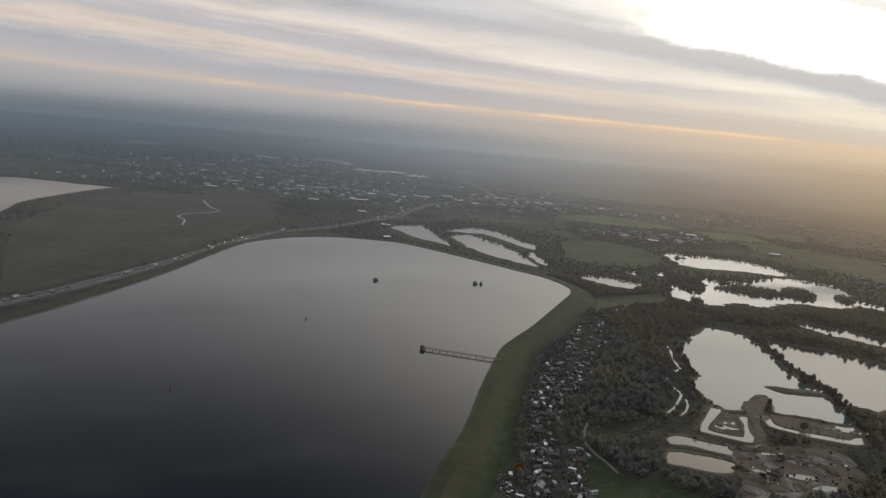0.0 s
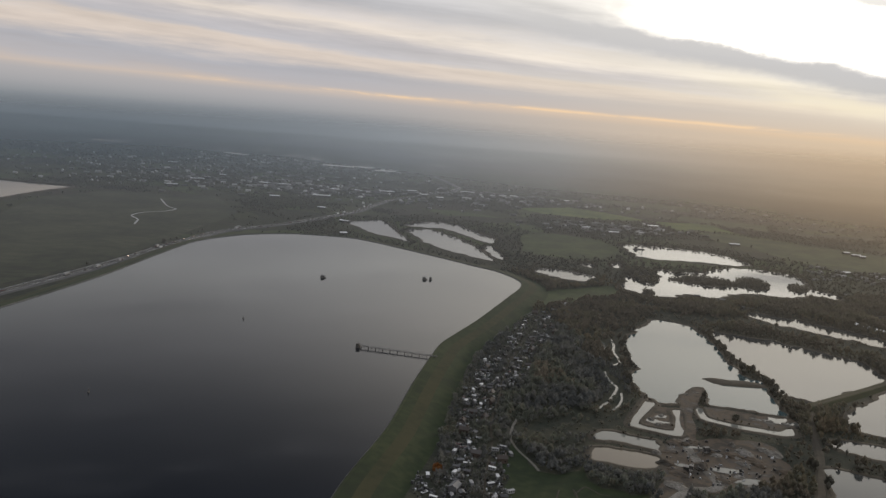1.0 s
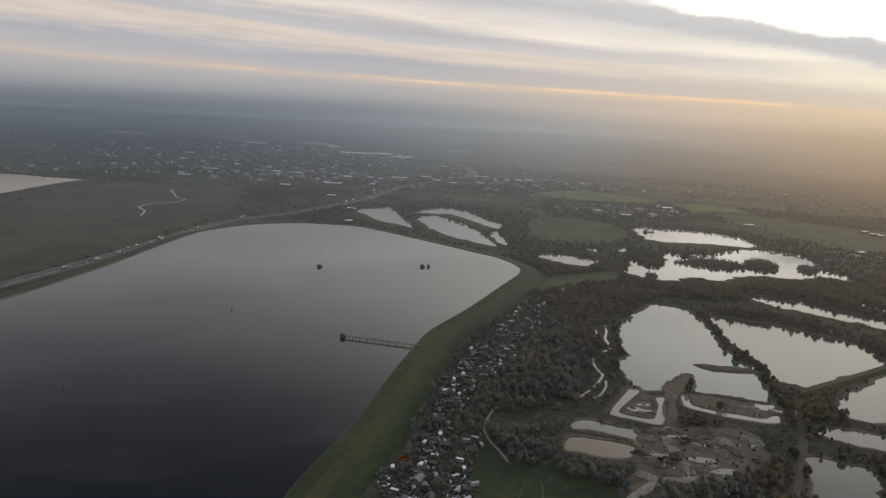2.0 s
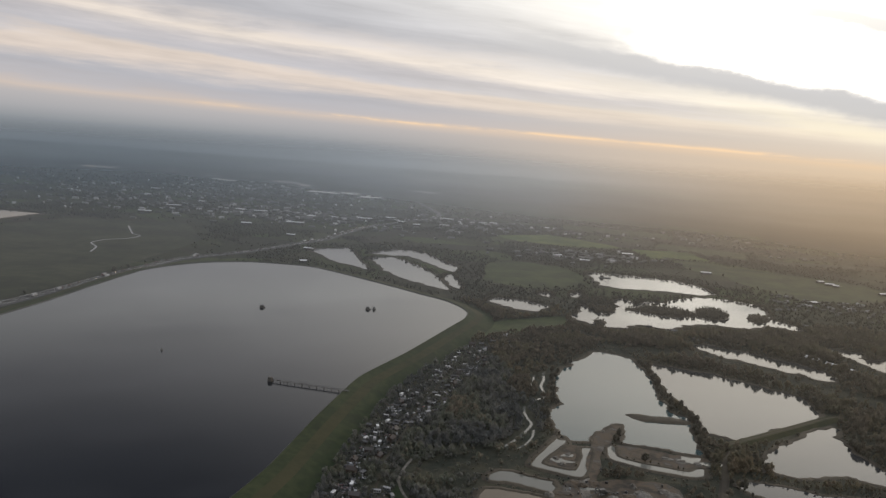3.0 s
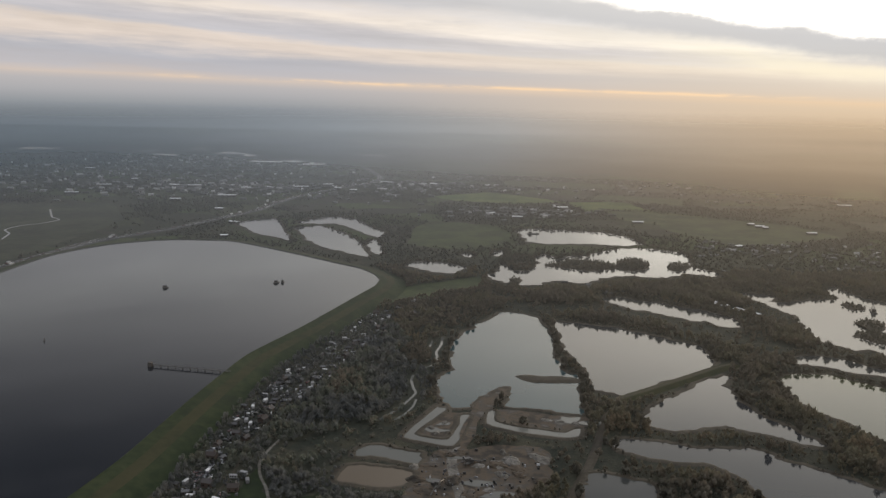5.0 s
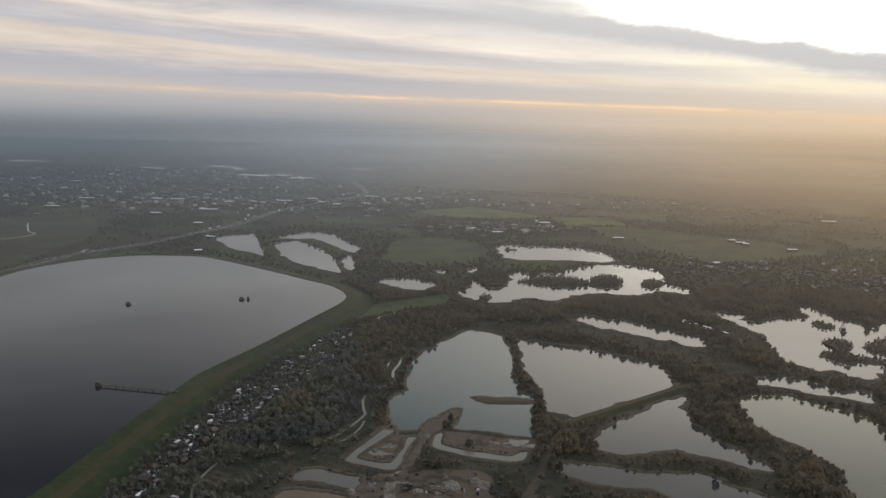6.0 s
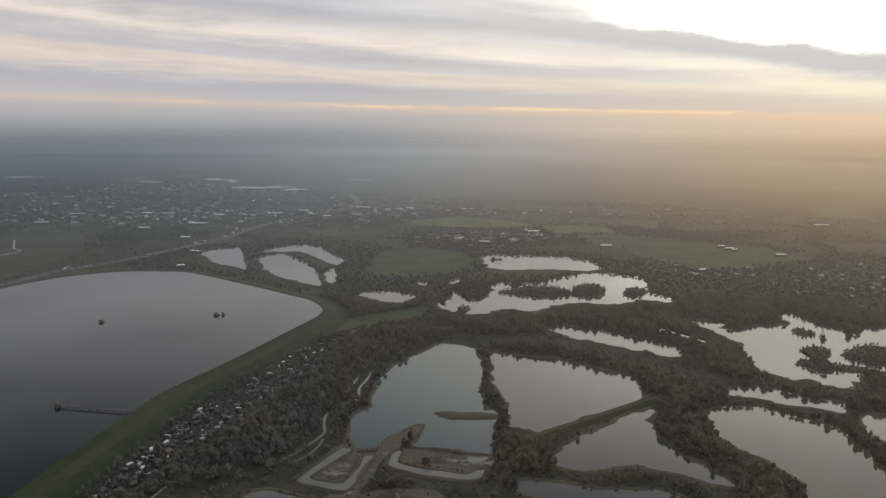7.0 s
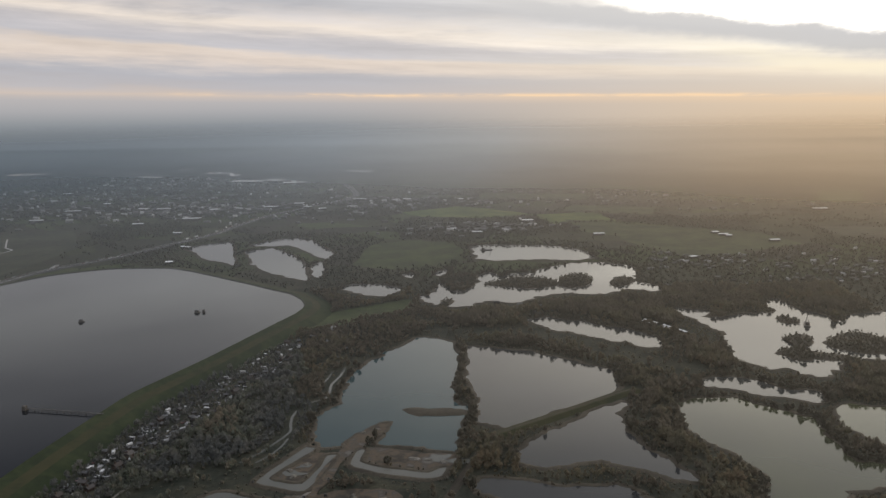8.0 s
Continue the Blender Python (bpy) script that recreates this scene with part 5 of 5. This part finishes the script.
# single trees along the nearest shores
MODELS = []
for k in range(5):
    h, wide = 8 + k % 3 * 1.2, 5.6 + k % 2 * 1.2
    v, f = crown_arrays(60 + k, h, wide, 7, 230)
    ob = thing("tree", 0, 0, 0, 0, "bare grey-brown tree on a lake shore", "tree", "shore trees")
    part("trunk", trunk_mesh(h, wide, k), BARK, ob)
    crown = new("crown", mesh_from("crown", v, f, SHORE_CROWN))
    crown.parent = ob
    MODELS.append(ob)
rng = random.Random(31)
count, used = 0, [False] * 5
for line in (SHORES[11], SHORES[12], SHORES[13], SHORES[14], SHORES[15], SHORES[16], SHORES[10]):
    nrm = outward(line)
    for (x, y), (u, w) in zip(line, nrm):
        for k in range(1 if len(line) > 120 else 2):
            px, py = x + u * rng.uniform(2, 5) + rng.uniform(-2.5, 2.5), y + w * rng.uniform(2, 5) + rng.uniform(-2.5, 2.5)
            one = np.array([[px, py]])
            if count >= 290 or py > 850 or not keep_dry(one, 1.0)[0] or not clear_of(one, FIELDS)[0]:
                continue
            if w > 0.25 and rng.random() < 0.92:
                continue
            if line is SHORES[10] and rng.random() < 0.4:
                continue
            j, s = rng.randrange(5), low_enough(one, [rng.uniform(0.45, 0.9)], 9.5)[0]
            if s < 0.3:
                continue
            m = pose(px, py, 0.1, 0, 0, rng.uniform(0, 360)) @ Matrix.Diagonal((s, s, s * rng.uniform(0.85, 1.2), 1))
            if used[j]:
                copy_thing(MODELS[j], m).matrix_basis = m
            else:
                MODELS[j].matrix_basis, used[j] = m, True
            count += 1
# a russet tree in the village and a dark one in the works
v, f = crown_arrays(90, 6, 6, 7, 200)
for x, y, mat, label in ((34, 460, RUSSET, "tree with russet leaves beside a house"), (235, 586, SHORE_CROWN, "lone dark tree between works channels")):
    ob = thing("tree", x, y, 0.1, 0, label, "tree")
    part("trunk", trunk_mesh(6, 6, 3), BARK, ob)
    crown = new("crown", mesh_from("crown", v, f, mat))
    crown.parent = ob

# ---- loose things between the village plots ----
def clutter():
    rnd = np.random.default_rng(23)
    vs, fs, at = [], [], 0
    q = []
    for line, count in zip(ROWS, (900, 520, 150, 150)):
        k = rnd.integers(0, len(line) - 1, count)
        d = line[k + 1] - line[k]
        across = np.column_stack([-d[:, 1], d[:, 0]]) / np.linalg.norm(d, axis=1, keepdims=True)
        q.append(line[k] + across * rnd.normal(0, 3.6, (count, 1)) + d * rnd.random((count, 1)))
    q = np.concatenate(q)
    m = np.column_stack([rnd.uniform(168, 240, 110), rnd.uniform(468, 545, 110)])
    q = np.concatenate([q[keep_dry(q, 1.0) & clear_of_things(q, 0.5)], m[inside(m, rounded(YARD, 4, 3.0, True, 9.0))]])
    for x, y in q:
        sx, sy, h, a = rnd.uniform(0.4, 1.9), rnd.uniform(0.35, 0.9), rnd.uniform(0.4, 1.8), rnd.uniform(0, 3.14)
        c, s = math.cos(a), math.sin(a)
        vs += [(x + u * sx * c - w * sy * s, y + u * sx * s + w * sy * c, z) for z in (0.05, h) for u, w in ((-0.5, -0.5), (0.5, -0.5), (0.5, 0.5), (-0.5, 0.5))]
        fs += [tuple(i + at for i in f) for f in ((0, 1, 5, 4), (1, 2, 6, 5), (2, 3, 7, 6), (3, 0, 4, 7), (4, 5, 6, 7))]
        at += 8
    tagged(link_mesh("garden_clutter", vs, fs, JUNK), "pale and dark loose clutter on village plots", "clutter", kind="stuff")


JUNK = surface("mixed_clutter", [(0.02, 0.02, 0.02), (0.03, 0.03, 0.03), (0.04, 0.04, 0.04), (0.05, 0.048, 0.045), (0.08, 0.08, 0.085), (0.06, 0.06, 0.065), (0.16, 0.165, 0.18), (0.72, 0.74, 0.77)], 1.0, 0.1, 0.4, 0.0, per="piece")
clutter()

# ---- the far town ----
def town():
    rnd = np.random.default_rng(17)
    vs, fs, at = [], [], 0
    spots = []
    for cx, cy, rx, ry, n in ((-280, 1950, 430, 200, 520), (-680, 2300, 500, 430, 480), (90, 2100, 250, 190, 240), (310, 1640, 160, 90, 120),
                              (620, 1290, 80, 105, 120), (825, 1180, 160, 125, 220), (620, 2170, 560, 310, 260), (-370, 2730, 430, 220, 600), (347, 986, 56, 37, 26), (155, 880, 37, 43, 30),
                              (-300, 3600, 900, 500, 500), (1100, 3300, 900, 600, 300)):
        spots.append(np.column_stack([rnd.normal(cx, rx * 0.5, n), rnd.normal(cy, ry * 0.5, n)]))
    q = np.concatenate(spots)
    q = q[keep_dry(q, 5) & clear_of(q, FIELDS) & clear_of_things(q, 5)]
    for x, y in q:
        sx, sy, h, r = rnd.uniform(5, 15), rnd.uniform(3.8, 5.4), rnd.uniform(2.3, 3.8), rnd.uniform(1.0, 1.9)
        if y < 1500:
            sx, sy, h, r = sx * 0.62, sy * 0.62, h * 0.7, r * 0.7
        a = rnd.choice((0.1, -0.15, 0.3, 1.87)) + rnd.uniform(-0.25, 0.25)
        c, s = math.cos(a), math.sin(a)
        pts = [(u * sx / 2, w * sy / 2, z) for z in (0, h) for u, w in ((-1, -1), (1, -1), (1, 1), (-1, 1))] + [(-sx / 2, 0, h + r), (sx / 2, 0, h + r)]
        vs += [(x + u * c - w * s, y + u * s + w * c, z) for u, w, z in pts]
        fs += [tuple(i + at for i in f) for f in ((0, 1, 5, 4), (1, 2, 6, 5), (2, 3, 7, 6), (3, 0, 4, 7), (4, 5, 9, 8), (6, 7, 8, 9), (5, 6, 9), (7, 4, 8))]
        at += 10
    ob = link_mesh("town_houses", vs, fs, TOWN_MIX)
    tagged(ob, "distant town of small pale and brown gabled houses", "houses", kind="stuff")


town()


# ---- added sheet standing in for haze over the plain ----
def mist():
    mat = bpy.data.materials.new("painted_haze")
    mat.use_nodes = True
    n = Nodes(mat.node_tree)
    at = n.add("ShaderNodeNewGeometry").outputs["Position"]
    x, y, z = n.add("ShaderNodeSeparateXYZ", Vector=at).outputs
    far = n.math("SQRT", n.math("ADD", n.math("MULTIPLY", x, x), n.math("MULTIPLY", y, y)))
    # opacity rises with distance from the origin to imitate aerial haze
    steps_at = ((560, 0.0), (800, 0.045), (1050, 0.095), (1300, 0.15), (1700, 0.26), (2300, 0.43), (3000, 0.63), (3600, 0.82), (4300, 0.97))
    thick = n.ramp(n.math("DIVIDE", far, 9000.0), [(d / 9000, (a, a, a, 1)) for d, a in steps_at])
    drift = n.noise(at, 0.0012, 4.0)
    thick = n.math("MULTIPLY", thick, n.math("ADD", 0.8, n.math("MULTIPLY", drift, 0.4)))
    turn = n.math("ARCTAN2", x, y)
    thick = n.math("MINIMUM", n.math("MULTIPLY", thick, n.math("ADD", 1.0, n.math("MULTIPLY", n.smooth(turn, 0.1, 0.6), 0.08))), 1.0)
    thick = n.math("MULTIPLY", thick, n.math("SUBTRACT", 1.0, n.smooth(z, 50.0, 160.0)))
    # blue-grey haze and the warm glow towards the sun are painted into this colour
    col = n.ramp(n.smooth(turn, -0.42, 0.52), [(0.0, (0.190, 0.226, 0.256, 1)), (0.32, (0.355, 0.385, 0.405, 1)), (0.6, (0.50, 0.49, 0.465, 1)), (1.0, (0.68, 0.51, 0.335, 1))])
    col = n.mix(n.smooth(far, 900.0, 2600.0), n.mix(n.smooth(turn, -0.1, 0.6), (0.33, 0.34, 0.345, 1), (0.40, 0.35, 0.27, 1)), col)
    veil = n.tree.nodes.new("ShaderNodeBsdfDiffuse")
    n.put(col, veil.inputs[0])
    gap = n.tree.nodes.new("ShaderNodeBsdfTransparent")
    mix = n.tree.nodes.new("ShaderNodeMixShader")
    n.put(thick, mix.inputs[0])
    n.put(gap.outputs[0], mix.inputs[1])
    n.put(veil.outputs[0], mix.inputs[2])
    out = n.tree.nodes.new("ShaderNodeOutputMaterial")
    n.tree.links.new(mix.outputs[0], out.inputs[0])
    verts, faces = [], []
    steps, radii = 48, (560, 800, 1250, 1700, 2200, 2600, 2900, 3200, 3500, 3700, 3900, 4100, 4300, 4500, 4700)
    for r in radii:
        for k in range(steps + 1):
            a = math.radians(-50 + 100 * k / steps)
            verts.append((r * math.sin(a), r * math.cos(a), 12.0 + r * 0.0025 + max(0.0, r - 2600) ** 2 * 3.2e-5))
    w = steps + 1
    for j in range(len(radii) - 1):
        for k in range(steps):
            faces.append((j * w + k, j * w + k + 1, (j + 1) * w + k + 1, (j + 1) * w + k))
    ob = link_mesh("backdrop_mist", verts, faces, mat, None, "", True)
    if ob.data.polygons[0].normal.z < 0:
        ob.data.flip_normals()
    tagged(ob, "added sheet standing in for haze over the plain, warmer sunward", "mist", kind="structure")


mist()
